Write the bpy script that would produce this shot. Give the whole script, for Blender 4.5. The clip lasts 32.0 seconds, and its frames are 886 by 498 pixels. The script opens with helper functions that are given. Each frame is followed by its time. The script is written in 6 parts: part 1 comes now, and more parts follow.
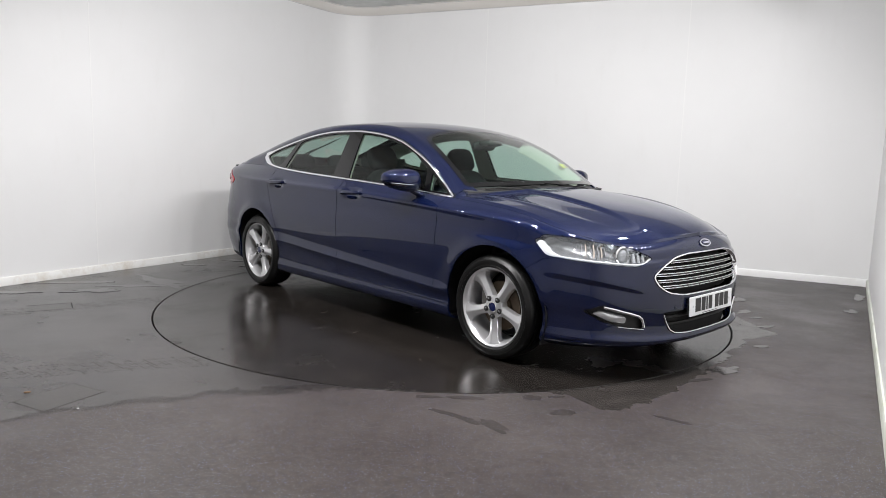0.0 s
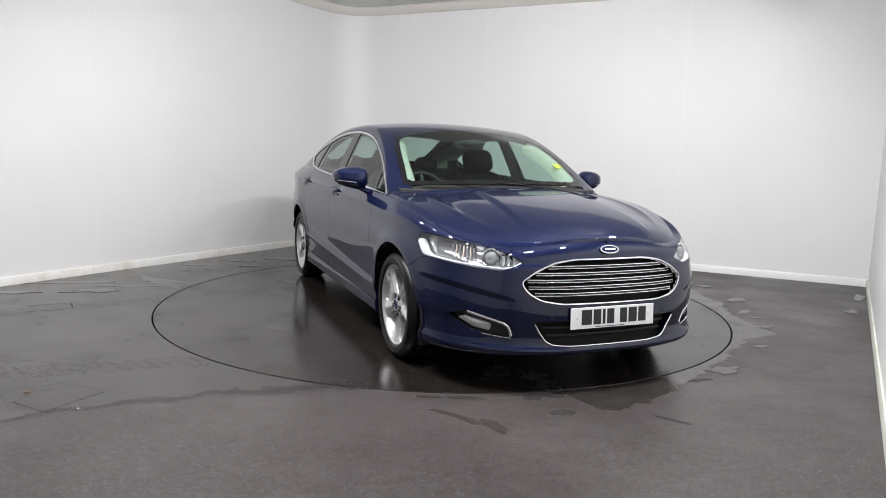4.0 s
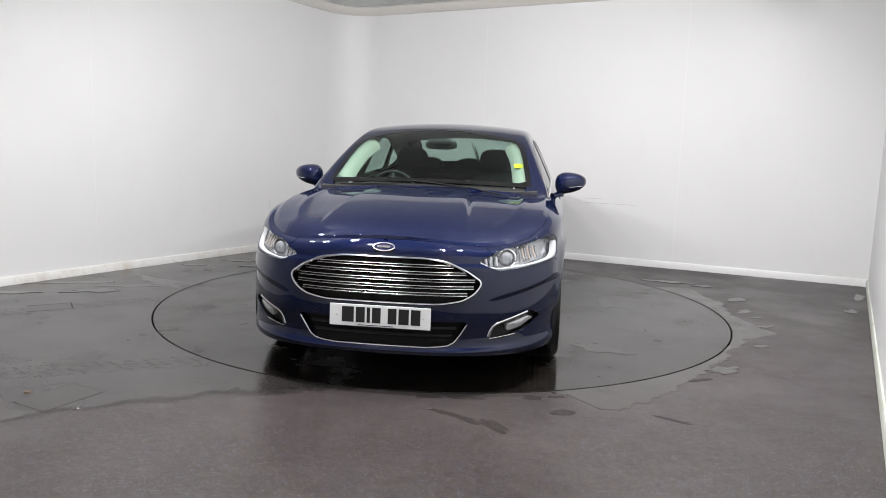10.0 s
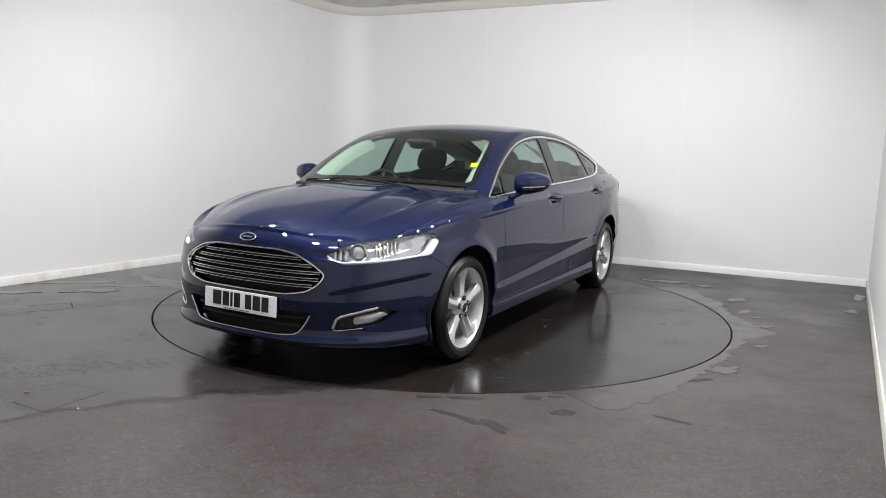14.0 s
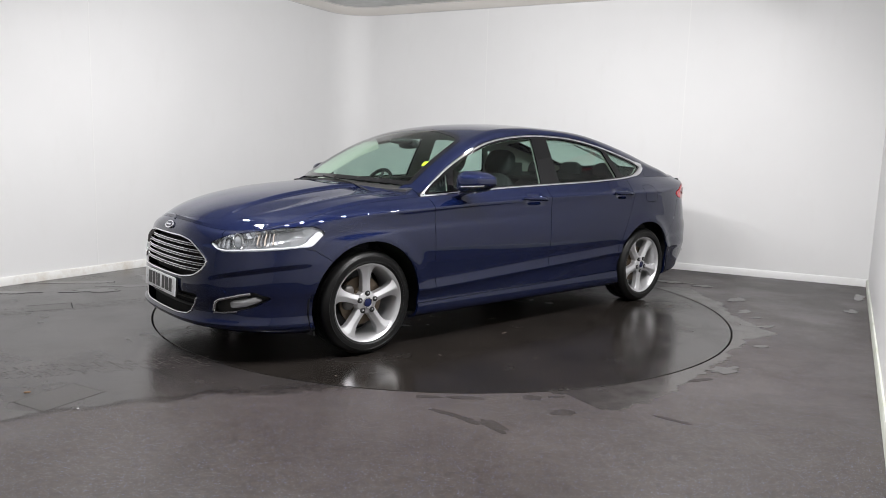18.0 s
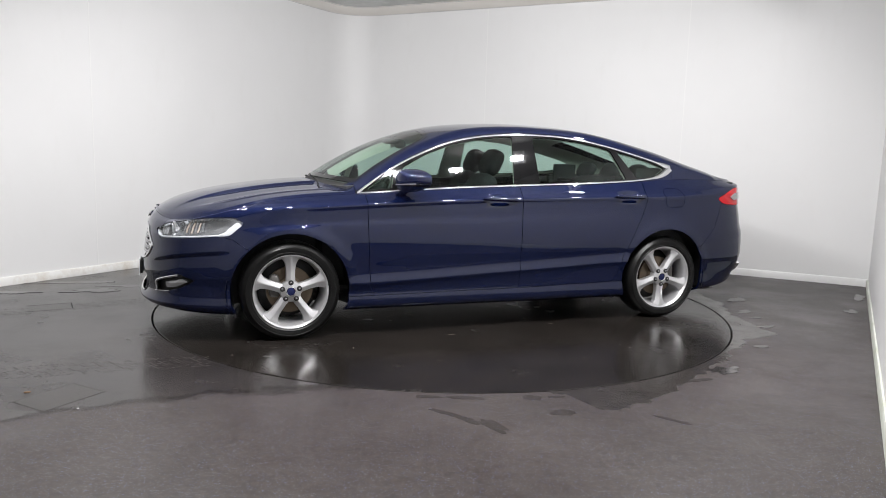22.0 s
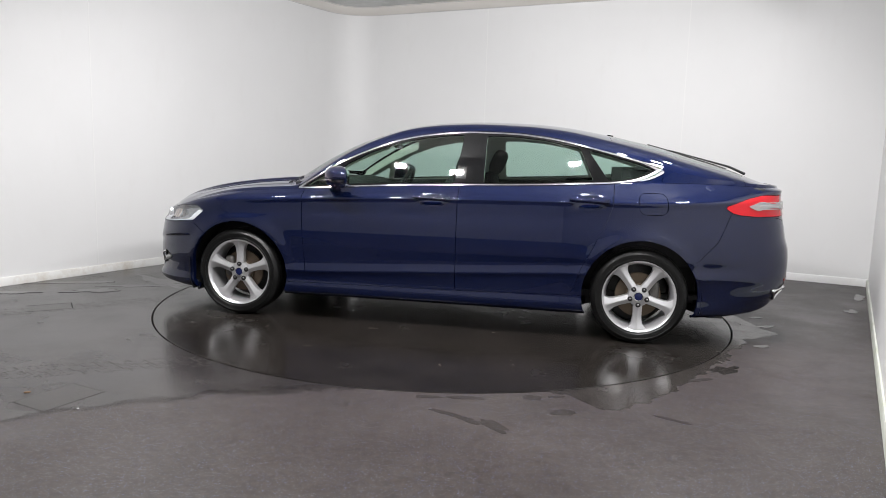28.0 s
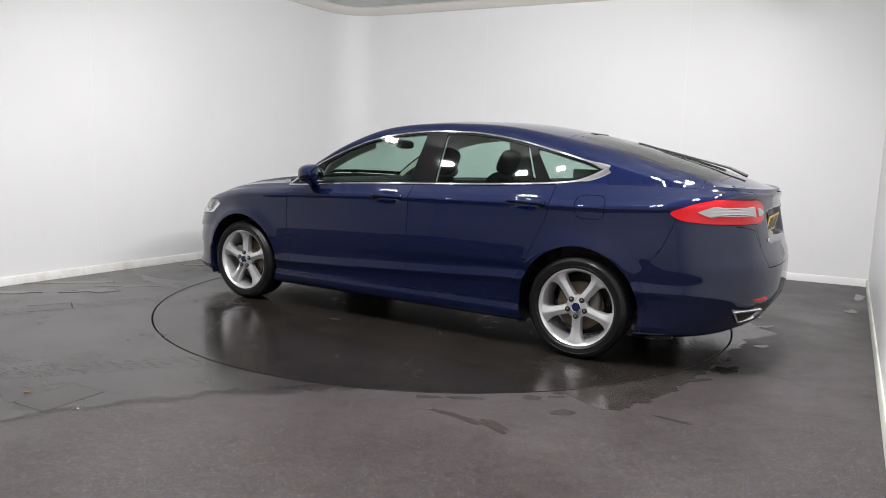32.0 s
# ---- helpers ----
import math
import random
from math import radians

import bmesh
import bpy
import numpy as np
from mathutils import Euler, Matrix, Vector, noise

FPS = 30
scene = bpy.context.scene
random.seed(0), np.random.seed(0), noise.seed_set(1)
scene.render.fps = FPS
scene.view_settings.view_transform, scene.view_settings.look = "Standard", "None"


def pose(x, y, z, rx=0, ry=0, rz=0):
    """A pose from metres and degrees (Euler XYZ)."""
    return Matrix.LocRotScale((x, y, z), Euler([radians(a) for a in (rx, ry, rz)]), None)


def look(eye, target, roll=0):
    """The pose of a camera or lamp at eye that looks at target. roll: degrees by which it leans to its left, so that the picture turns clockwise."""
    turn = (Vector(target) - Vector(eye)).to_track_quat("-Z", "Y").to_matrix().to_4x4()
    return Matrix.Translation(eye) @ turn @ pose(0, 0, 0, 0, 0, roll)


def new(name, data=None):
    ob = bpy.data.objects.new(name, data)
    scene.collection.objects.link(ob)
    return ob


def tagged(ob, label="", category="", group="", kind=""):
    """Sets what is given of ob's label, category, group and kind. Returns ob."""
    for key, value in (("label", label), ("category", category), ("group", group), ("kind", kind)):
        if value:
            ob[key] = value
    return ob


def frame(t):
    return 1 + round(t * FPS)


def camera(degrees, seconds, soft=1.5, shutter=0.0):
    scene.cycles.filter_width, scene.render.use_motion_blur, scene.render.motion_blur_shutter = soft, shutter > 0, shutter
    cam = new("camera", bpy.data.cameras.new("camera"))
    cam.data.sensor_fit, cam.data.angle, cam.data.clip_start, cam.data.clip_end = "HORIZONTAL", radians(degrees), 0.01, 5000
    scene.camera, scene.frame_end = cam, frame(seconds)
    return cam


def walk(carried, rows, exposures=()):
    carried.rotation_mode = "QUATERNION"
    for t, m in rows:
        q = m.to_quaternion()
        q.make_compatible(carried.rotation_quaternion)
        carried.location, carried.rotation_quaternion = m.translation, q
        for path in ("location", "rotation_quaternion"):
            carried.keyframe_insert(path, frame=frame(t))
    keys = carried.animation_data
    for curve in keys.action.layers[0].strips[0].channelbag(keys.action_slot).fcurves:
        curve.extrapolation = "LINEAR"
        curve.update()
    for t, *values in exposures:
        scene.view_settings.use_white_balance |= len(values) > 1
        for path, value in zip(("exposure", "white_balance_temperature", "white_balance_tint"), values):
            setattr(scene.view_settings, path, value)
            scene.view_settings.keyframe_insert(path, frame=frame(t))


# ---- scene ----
EYE = (0.0, -5.7024, 1.229)
AIM = (-0.00152, -4.7118, 1.09206)
cam = camera(64.83, 32.0, soft=0.6)
walk(cam, [(0.0, look(EYE, AIM, 1.666)), (32.0, look(EYE, AIM, 1.666))])
scene.view_settings.exposure = 0.0

# the room's plan: the two long walls, the far wall and the wall behind the camera
LEFT_A, LEFT_B = Vector((-1.352, 3.990, 0)), Vector((-6.37, -4.21, 0))
RIGHT_A, RIGHT_B = Vector((4.318, 1.299, 0)), Vector((-0.38, -6.873, 0))
CEIL = 3.08

world = bpy.data.worlds.new("world")
scene.world = world
world.use_nodes = True
world.node_tree.nodes["Background"].inputs[0].default_value = (0.8, 0.85, 0.9, 1)
world.node_tree.nodes["Background"].inputs[1].default_value = 0.02

ROOM_X = Vector((0.8612, -0.5082, 0))     # across the room
ROOM_Y = Vector((0.5082, 0.8612, 0))      # along the room, to the far wall


CENTRE, REAR_WALL, LEFT_SIDE = Vector((0.3, 1.2, 0)), Vector((-1.2, -6.4, 0)), Vector((-3.0, 2.9, 0))


def lamp_turn(x, y, aim):
    """The lamps hang tilted towards the point of the plan that they light."""
    d = (aim - Vector((x, y, 0))).normalized() * math.sin(LAMP_TILT) + Vector((0, 0, -math.cos(LAMP_TILT)))
    return (-d).to_track_quat("Z", "Y")


LAMP_TILT = radians(32)


def flood_lamp(x, y, power, aim, size=0.42):
    """The light of one ceiling lamp: a square area lamp, tilted towards its aim."""
    data = bpy.data.lights.new("ceiling_lamp", "AREA")
    data.shape, data.size, data.size_y, data.energy = "RECTANGLE", size * 1.2, size * 0.6, power
    data.color = (1.0, 0.985, 0.99)
    ob = new("ceiling_lamp", data)
    turn = lamp_turn(x, y, aim)
    ob.matrix_basis = Matrix.LocRotScale(Vector((x, y, CEIL - 0.06)) - (turn @ Vector((0, 0, 1))) * 0.07, turn, None)
    return ob


# lamps on the ceiling in a wide arc on the camera's side of the turntable; the last two are unseen fill lamps, added to
# brighten the wall behind the camera
LAMP_ANGLES = ((-18, 2.4, 24, LEFT_SIDE), (-40, 2.52, 38, CENTRE), (-57, 2.52, 42, CENTRE), (-75, 2.52, 42, CENTRE), (-107, 2.52, 42, CENTRE),
               (-122, 2.52, 42, CENTRE), (-144, 2.52, 38, CENTRE), (-163, 2.4, 20, CENTRE), (-84, 3.05, 46, REAR_WALL), (-112, 3.05, 46, REAR_WALL))
LAMPS = [(r * math.cos(radians(a)), r * math.sin(radians(a)), p * 0.92, aim) for a, r, p, aim in LAMP_ANGLES]
for lx, ly, power, aim in LAMPS:
    flood_lamp(lx, ly, power, aim, 0.125)


# ---------------------------------------------------------------- materials
def material(name, base=(0.5, 0.5, 0.5), rough=0.5, metal=0.0, **more):
    m = bpy.data.materials.new(name)
    m.use_nodes = True
    b = m.node_tree.nodes["Principled BSDF"]
    b.inputs["Base Color"].default_value = (*base, 1)
    b.inputs["Roughness"].default_value = rough
    b.inputs["Metallic"].default_value = metal
    for key, value in more.items():
        b.inputs[key.replace("_", " ")].default_value = value
    return m


def node(m, kind, **sets):
    n = m.node_tree.nodes.new(kind)
    for key, value in sets.items():
        if key.startswith("i_"):
            n.inputs[key[2:].replace("_", " ")].default_value = value
        elif key == "operation":
            n.operation = value
        elif key == "blend_type":
            n.blend_type = value
        elif key == "data_type":
            n.data_type = value
        elif key == "feature":
            n.feature = value
    return n


def wire(m, a, b):
    m.node_tree.links.new(a, b)


def shader(m):
    return m.node_tree.nodes["Principled BSDF"]


def coords(m, space="Object", scale=(1, 1, 1)):
    t = node(m, "ShaderNodeTexCoord")
    mp = node(m, "ShaderNodeMapping")
    mp.inputs["Scale"].default_value = scale
    wire(m, t.outputs[space], mp.inputs["Vector"])
    return mp.outputs["Vector"]


def noise_tex(m, vec, scale, detail=4.0, rough=0.55):
    n = node(m, "ShaderNodeTexNoise")
    n.inputs["Scale"].default_value = scale
    n.inputs["Detail"].default_value = detail
    n.inputs["Roughness"].default_value = rough
    wire(m, vec, n.inputs["Vector"])
    return n.outputs["Fac"]


def ramp(m, fac, stops):
    r = node(m, "ShaderNodeValToRGB")
    el = r.color_ramp.elements
    while len(el) < len(stops):
        el.new(0.5)
    for e, (pos, col) in zip(el, stops):
        e.position = pos
        e.color = (*col, 1) if len(col) == 3 else col
    wire(m, fac, r.inputs["Fac"])
    return r.outputs["Color"]


def grey(v):
    return (v, v, v)


def math_node(m, op, a, b=None):
    n = node(m, "ShaderNodeMath", operation=op)
    for k, v in enumerate((a, b)):
        if v is None:
            continue
        if isinstance(v, (int, float)):
            n.inputs[k].default_value = v
        else:
            wire(m, v, n.inputs[k])
    return n.outputs[0]


def mix_col(m, fac, a, b):
    n = node(m, "ShaderNodeMix", data_type="RGBA")
    for k, v in ((0, fac), (6, a), (7, b)):
        if isinstance(v, (int, float)):
            n.inputs[k].default_value = v
        elif isinstance(v, tuple):
            n.inputs[k].default_value = (*v, 1)
        else:
            wire(m, v, n.inputs[k])
    return n.outputs[2]


def bump(m, height, strength, distance=0.01):
    b = node(m, "ShaderNodeBump")
    b.inputs["Strength"].default_value = strength
    b.inputs["Distance"].default_value = distance
    wire(m, height, b.inputs["Height"])
    wire(m, b.outputs["Normal"], shader(m).inputs["Normal"])


def wall_paint(name="wall_paint", base=0.80):
    m = material(name, (base, base, base), 0.45)
    v = coords(m)
    big = noise_tex(m, v, 0.9, 3)
    col = ramp(m, big, [(0.3, (base * 0.965, base * 0.965, base * 0.965)), (0.7, (base * 1.0, base * 1.0, base * 1.0))])
    smear = ramp(m, noise_tex(m, coords(m, "Object", (3.0, 3.0, 0.8)), 2.2, 6, 0.65), [(0.56, grey(0.0)), (0.80, grey(0.10))])
    wire(m, mix_col(m, smear, col, (0.62, 0.60, 0.56)), shader(m).inputs["Base Color"])
    bump(m, noise_tex(m, v, 120, 3), 0.10, 0.002)
    return m


def skirting_paint(name, base, grime):
    """Painted board with grime along streaks."""
    m = material(name, base, 0.4)
    v = coords(m)
    g = ramp(m, noise_tex(m, v, 3.5, 7, 0.7), [(0.48, grey(0.0)), (0.72, grey(0.75))])
    wire(m, mix_col(m, g, base, grime), shader(m).inputs["Base Color"])
    return m


def flecks(m, v, base, contrast):
    """Scatters pale, blue, tan and black chips over a base colour."""
    out = base
    for size, reach, share in ((150.0, 0.34, 0.30), (88.0, 0.27, 0.42), (61.0, 0.20, 0.62)):
        cell = node(m, "ShaderNodeTexVoronoi")
        cell.inputs["Scale"].default_value = size
        wire(m, v, cell.inputs["Vector"])
        near = ramp(m, cell.outputs["Distance"], [(reach * 0.55, grey(contrast)), (reach, grey(0.0))])
        sep = node(m, "ShaderNodeSeparateColor")
        wire(m, cell.outputs["Color"], sep.inputs[0])
        pick = math_node(m, "GREATER_THAN", sep.outputs[0], share)
        fleck = math_node(m, "MULTIPLY", near, pick)
        tint = ramp(m, sep.outputs[1], [(0.0, (0.10, 0.125, 0.30)), (0.26, (0.18, 0.195, 0.29)), (0.46, (0.25, 0.25, 0.265)), (0.62, (0.13, 0.10, 0.085)), (0.80, (0.085, 0.055, 0.045)), (1.0, (0.015, 0.013, 0.012))])
        out = mix_col(m, fleck, out, tint)
    return out


def floor_vinyl():
    """Dark grey-brown safety flooring with pale and blue flecks, scuffed and trodden."""
    m = material("floor_vinyl", (0.05, 0.047, 0.045), 0.3, Specular_IOR_Level=0.4)
    v = coords(m)
    base = ramp(m, noise_tex(m, v, 1.3, 8, 0.62), [(0.30, (0.021, 0.019, 0.0185)), (0.5, (0.036, 0.0315, 0.0305)), (0.70, (0.055, 0.048, 0.0455))])
    rub = ramp(m, noise_tex(m, coords(m, "Object", (1.0, 2.6, 1.0)), 5.0, 8, 0.7), [(0.52, grey(0.0)), (0.75, grey(0.55))])
    base = mix_col(m, rub, base, (0.064, 0.055, 0.051))
    brush = ramp(m, noise_tex(m, coords(m, "Object", (1.0, 1.8, 1.0)), 8.0, 7, 0.72), [(0.42, grey(0.0)), (0.60, grey(0.8))])
    base = mix_col(m, brush, base, (0.025, 0.020, 0.0185))
    mottle = ramp(m, noise_tex(m, v, 34.0, 5, 0.75), [(0.42, grey(0.0)), (0.64, grey(0.75))])
    base = mix_col(m, mottle, base, (0.062, 0.049, 0.043))
    wire(m, flecks(m, v, base, 0.70), shader(m).inputs["Base Color"])
    damp = ramp(m, noise_tex(m, v, 0.8, 7, 0.62), [(0.36, grey(0.30)), (0.5, grey(0.42)), (0.66, grey(0.55))])
    wire(m, damp, shader(m).inputs["Roughness"])
    bump(m, noise_tex(m, v, 240, 3, 0.7), 0.22, 0.002)
    return m


def deck_sheet():
    """Worn, wet dark deck of the turntable."""
    m = material("turntable_deck", (0.02, 0.018, 0.017), 0.2, Specular_IOR_Level=0.42)
    v = coords(m)
    base = ramp(m, noise_tex(m, v, 2.2, 8, 0.65), [(0.3, (0.0085, 0.0074, 0.0066)), (0.7, (0.019, 0.0160, 0.0142))])
    scar = ramp(m, noise_tex(m, coords(m, "Object", (1.0, 4.0, 1.0)), 4.0, 8, 0.75), [(0.60, grey(0.0)), (0.78, grey(0.45))])
    wire(m, mix_col(m, scar, base, (0.030, 0.024, 0.020)), shader(m).inputs["Base Color"])
    wire(m, ramp(m, noise_tex(m, v, 1.5, 7, 0.65), [(0.35, grey(0.13)), (0.52, grey(0.20)), (0.70, grey(0.34))]), shader(m).inputs["Roughness"])
    bump(m, noise_tex(m, v, 60, 4, 0.6), 0.06, 0.002)
    return m


WALL = wall_paint()
FLOOR = floor_vinyl()
SKIRT = skirting_paint("skirting_paint", (0.80, 0.80, 0.78), (0.52, 0.45, 0.36))
SKIRT_CLEAN = skirting_paint("skirting_clean", (0.82, 0.82, 0.82), (0.76, 0.75, 0.73))
SKIRT_GREEN = skirting_paint("skirting_stained", (0.60, 0.62, 0.56), (0.38, 0.42, 0.30))
CEILING = material("ceiling_board", (0.70, 0.71, 0.70), 0.8)
_v = coords(CEILING)
wire(CEILING, ramp(CEILING, noise_tex(CEILING, _v, 5, 7, 0.7), [(0.35, (0.66, 0.67, 0.66)), (0.7, (0.80, 0.81, 0.80))]), shader(CEILING).inputs["Base Color"])
COVE = material("cove_paint", (0.76, 0.73, 0.69), 0.5)
JOINT = material("wall_joint", (0.815, 0.815, 0.81), 0.6)
CRACK = material("wall_crack", (0.58, 0.58, 0.58), 0.8)
DECK = deck_sheet()
SLOT = material("black_gap", (0.01, 0.01, 0.01), 0.8)
WATER = material("water_film", (0.030, 0.027, 0.026), 0.12, Specular_IOR_Level=0.5)
DECK_FILM = material("deck_water_film", (0.014, 0.012, 0.0105), 0.13, Specular_IOR_Level=0.45)
POOL_FILM = material("shallow_water", (0.036, 0.032, 0.030), 0.16, Specular_IOR_Level=0.5)
_v = coords(POOL_FILM)
wire(POOL_FILM, ramp(POOL_FILM, noise_tex(POOL_FILM, _v, 9, 7, 0.7), [(0.35, (0.024, 0.021, 0.020)), (0.7, (0.042, 0.037, 0.034))]), shader(POOL_FILM).inputs["Base Color"])
wire(POOL_FILM, ramp(POOL_FILM, noise_tex(POOL_FILM, _v, 5, 7, 0.65), [(0.35, grey(0.12)), (0.70, grey(0.30))]), shader(POOL_FILM).inputs["Roughness"])
TRACK = material("tyre_mark", (0.030, 0.026, 0.024), 0.38, Specular_IOR_Level=0.35)
SHEET = material("damp_sheet", (0.03, 0.026, 0.024), 0.22, Specular_IOR_Level=0.45)
_v = coords(SHEET)
wire(SHEET, flecks(SHEET, _v, ramp(SHEET, noise_tex(SHEET, _v, 2.4, 8, 0.65), [(0.3, (0.016, 0.014, 0.0135)), (0.5, (0.024, 0.021, 0.020)), (0.72, (0.038, 0.033, 0.031))]), 0.22), shader(SHEET).inputs["Base Color"])
wire(SHEET, ramp(SHEET, noise_tex(SHEET, _v, 1.3, 7, 0.65), [(0.35, grey(0.17)), (0.55, grey(0.24)), (0.72, grey(0.36))]), shader(SHEET).inputs["Roughness"])
bump(SHEET, noise_tex(SHEET, _v, 90, 3, 0.6), 0.05, 0.002)
# the film breaks up where it thins out
_thin = node(SHEET, "ShaderNodeAttribute")
_thin.attribute_name = "cover"
_broken = math_node(SHEET, "ADD", _thin.outputs["Fac"], math_node(SHEET, "MULTIPLY", math_node(SHEET, "SUBTRACT", noise_tex(SHEET, _v, 7, 8, 0.7), 0.5), 1.1))
wire(SHEET, ramp(SHEET, _broken, [(0.22, grey(0.0)), (0.62, grey(1.0))]), shader(SHEET).inputs["Alpha"])
DAMP = material("damp_stain", (0.016, 0.0135, 0.0125), 0.5, Specular_IOR_Level=0.25)
_v = coords(DAMP)
wire(DAMP, flecks(DAMP, _v, ramp(DAMP, noise_tex(DAMP, _v, 14, 7, 0.7), [(0.35, (0.017, 0.0145, 0.0135)), (0.65, (0.034, 0.028, 0.025))]), 0.35), shader(DAMP).inputs["Base Color"])
HATCH = material("hatch_lid", (0.026, 0.023, 0.022), 0.26, Specular_IOR_Level=0.42)
_v = coords(HATCH)
wire(HATCH, ramp(HATCH, noise_tex(HATCH, _v, 11, 7, 0.7), [(0.35, (0.018, 0.016, 0.015)), (0.7, (0.036, 0.031, 0.029))]), shader(HATCH).inputs["Base Color"])
LEAF = material("dry_leaf", (0.19, 0.12, 0.07), 0.8)
SCUFF = material("deck_scuff", (0.055, 0.042, 0.034), 0.5)
STAIN = material("wall_stain", (0.66, 0.59, 0.51), 0.6)


# ---------------------------------------------------------------- building helpers
def mesh_of(name, verts, faces, mat, smooth=False):
    me = bpy.data.meshes.new(name)
    me.from_pydata([tuple(v) for v in verts], [], faces)
    me.materials.append(mat)
    if smooth:
        me.polygons.foreach_set("use_smooth", [True] * len(me.polygons))
    me.update()
    return me


def part(name, bm, mat, parent=None, label=""):
    """Links a bmesh (or a finished mesh) as one object under its thing or part."""
    if isinstance(bm, bmesh.types.BMesh):
        me = bpy.data.meshes.new(name)
        bm.to_mesh(me)
        bm.free()
        me.materials.append(mat)
    else:
        me = bm
    ob = new(name, me)
    ob.parent = parent
    return tagged(ob, label)


def prism(plan, z0, z1):
    """A bmesh solid over a plan polygon (anticlockwise)."""
    bm = bmesh.new()
    low = [bm.verts.new((p[0], p[1], z0)) for p in plan]
    top = [bm.verts.new((p[0], p[1], z1)) for p in plan]
    n = len(plan)
    bm.faces.new(low[::-1])
    bm.faces.new(top)
    for i in range(n):
        bm.faces.new((low[i], low[(i + 1) % n], top[(i + 1) % n], top[i]))
    bmesh.ops.recalc_face_normals(bm, faces=bm.faces)
    return bm


def strip(a, b, thick, z0, z1):
    """A straight wall or board from a to b in plan, its depth to the right of the way from a to b."""
    d = (b - a).normalized()
    n = Vector((d.y, -d.x, 0)) * thick
    return prism([a, b, b + n, a + n], z0, z1)


# rounded corner between the left wall and the far wall
u_left = (LEFT_B - LEFT_A).normalized()
u_far = (RIGHT_A - LEFT_A).normalized()
CORNER_R = 0.50
half = math.acos(max(-1, min(1, u_left.dot(u_far)))) / 2
reach = CORNER_R / math.tan(half)
bis = (u_left + u_far).normalized() * (CORNER_R / math.sin(half))
centre = LEFT_A + bis
p0, p1 = LEFT_A + u_left * reach, LEFT_A + u_far * reach
a0 = math.atan2(p0.y - centre.y, p0.x - centre.x)
a1 = math.atan2(p1.y - centre.y, p1.x - centre.x)
if a1 > a0:
    a1 -= 2 * math.pi
ARC = [centre + Vector((math.cos(a0 + (a1 - a0) * k / 16), math.sin(a0 + (a1 - a0) * k / 16), 0)) * CORNER_R for k in range(17)]


def sweep(path, profile, closed_profile=True, end_caps=True):
    """A moulding: profile points (into the room, up) swept along a plan path that has the room on its right."""
    bm = bmesh.new()
    rings = []
    n = len(path)
    for i, p in enumerate(path):
        d = (path[min(i + 1, n - 1)] - path[max(i - 1, 0)]).normalized()
        inn = Vector((d.y, -d.x, 0))
        rings.append([bm.verts.new(p + inn * a + Vector((0, 0, b))) for a, b in profile])
    k = len(profile)
    for i in range(n - 1):
        for j in range(k if closed_profile else k - 1):
            bm.faces.new((rings[i][j], rings[i + 1][j], rings[i + 1][(j + 1) % k], rings[i][(j + 1) % k]))
    if end_caps and closed_profile:
        caps = [bm.faces.new(rings[0]), bm.faces.new(rings[-1][::-1])]
    bmesh.ops.recalc_face_normals(bm, faces=bm.faces)
    for f in bm.faces:
        f.smooth = True
    for f in caps if end_caps and closed_profile else ():
        f.smooth = False
    for e in bm.edges:
        e.smooth = len(e.link_faces) == 2 and e.calc_face_angle(0) < 0.6
    return bm


def wall(name, path, mat, label):
    ob = part(name, sweep(path, [(0, -0.05), (0, CEIL + 0.1), (-0.12, CEIL + 0.1), (-0.12, -0.05)]), mat)
    for poly in ob.data.polygons:
        poly.use_smooth = len(path) > 4 and poly.index % 4 == 0 and poly.index < 4 * (len(path) - 1)
    return tagged(ob, label, "wall", kind="structure")


wall("wall_left", [LEFT_B, p0], WALL, "long white painted wall with faint panel joints")
wall("wall_corner", ARC, WALL, "rounded white corner between two walls")
wall("wall_far", [p1, RIGHT_A], WALL, "white painted wall behind the turntable")
wall("wall_right", [RIGHT_A, RIGHT_B], WALL, "white painted side wall beside the camera")
wall("wall_rear", [RIGHT_B, LEFT_B], WALL, "plain white wall closing the room")

room_plan = [LEFT_B - ROOM_Y * 0.3 - ROOM_X * 0.3, RIGHT_B - ROOM_Y * 0.3 + ROOM_X * 0.3,
             RIGHT_A + ROOM_Y * 0.3 + ROOM_X * 0.3, LEFT_A + ROOM_Y * 0.5 - ROOM_X * 0.2]
tagged(part("ceiling", prism(room_plan, CEIL, CEIL + 0.15), CEILING), "pale grey mottled ceiling boards", "ceiling", kind="structure")

# floor with a round hole for the turntable
TABLE_R = 2.235


def floor_mesh():
    bm = bmesh.new()
    n = 128
    ring = [bm.verts.new(((TABLE_R + 0.006) * math.cos(2 * math.pi * i / n), (TABLE_R + 0.006) * math.sin(2 * math.pi * i / n), 0)) for i in range(n)]
    low = [bm.verts.new((v.co.x, v.co.y, -0.12)) for v in ring]
    far = []
    for i in range(n):
        d = Vector((math.cos(2 * math.pi * i / n), math.sin(2 * math.pi * i / n), 0))
        r = 12.0
        for a, b in zip(room_plan, room_plan[1:] + room_plan[:1]):
            e = b - a
            den = d.x * e.y - d.y * e.x
            if abs(den) > 1e-6:
                t = (a.x * e.y - a.y * e.x) / den
                if t > 0:
                    r = min(r, t)
        far.append(bm.verts.new(d * r))
    for i in range(n):
        j = (i + 1) % n
        bm.faces.new((ring[i], far[i], far[j], ring[j]))
        bm.faces.new((low[i], ring[i], ring[j], low[j]))
    bm.faces.new(low)
    return bm


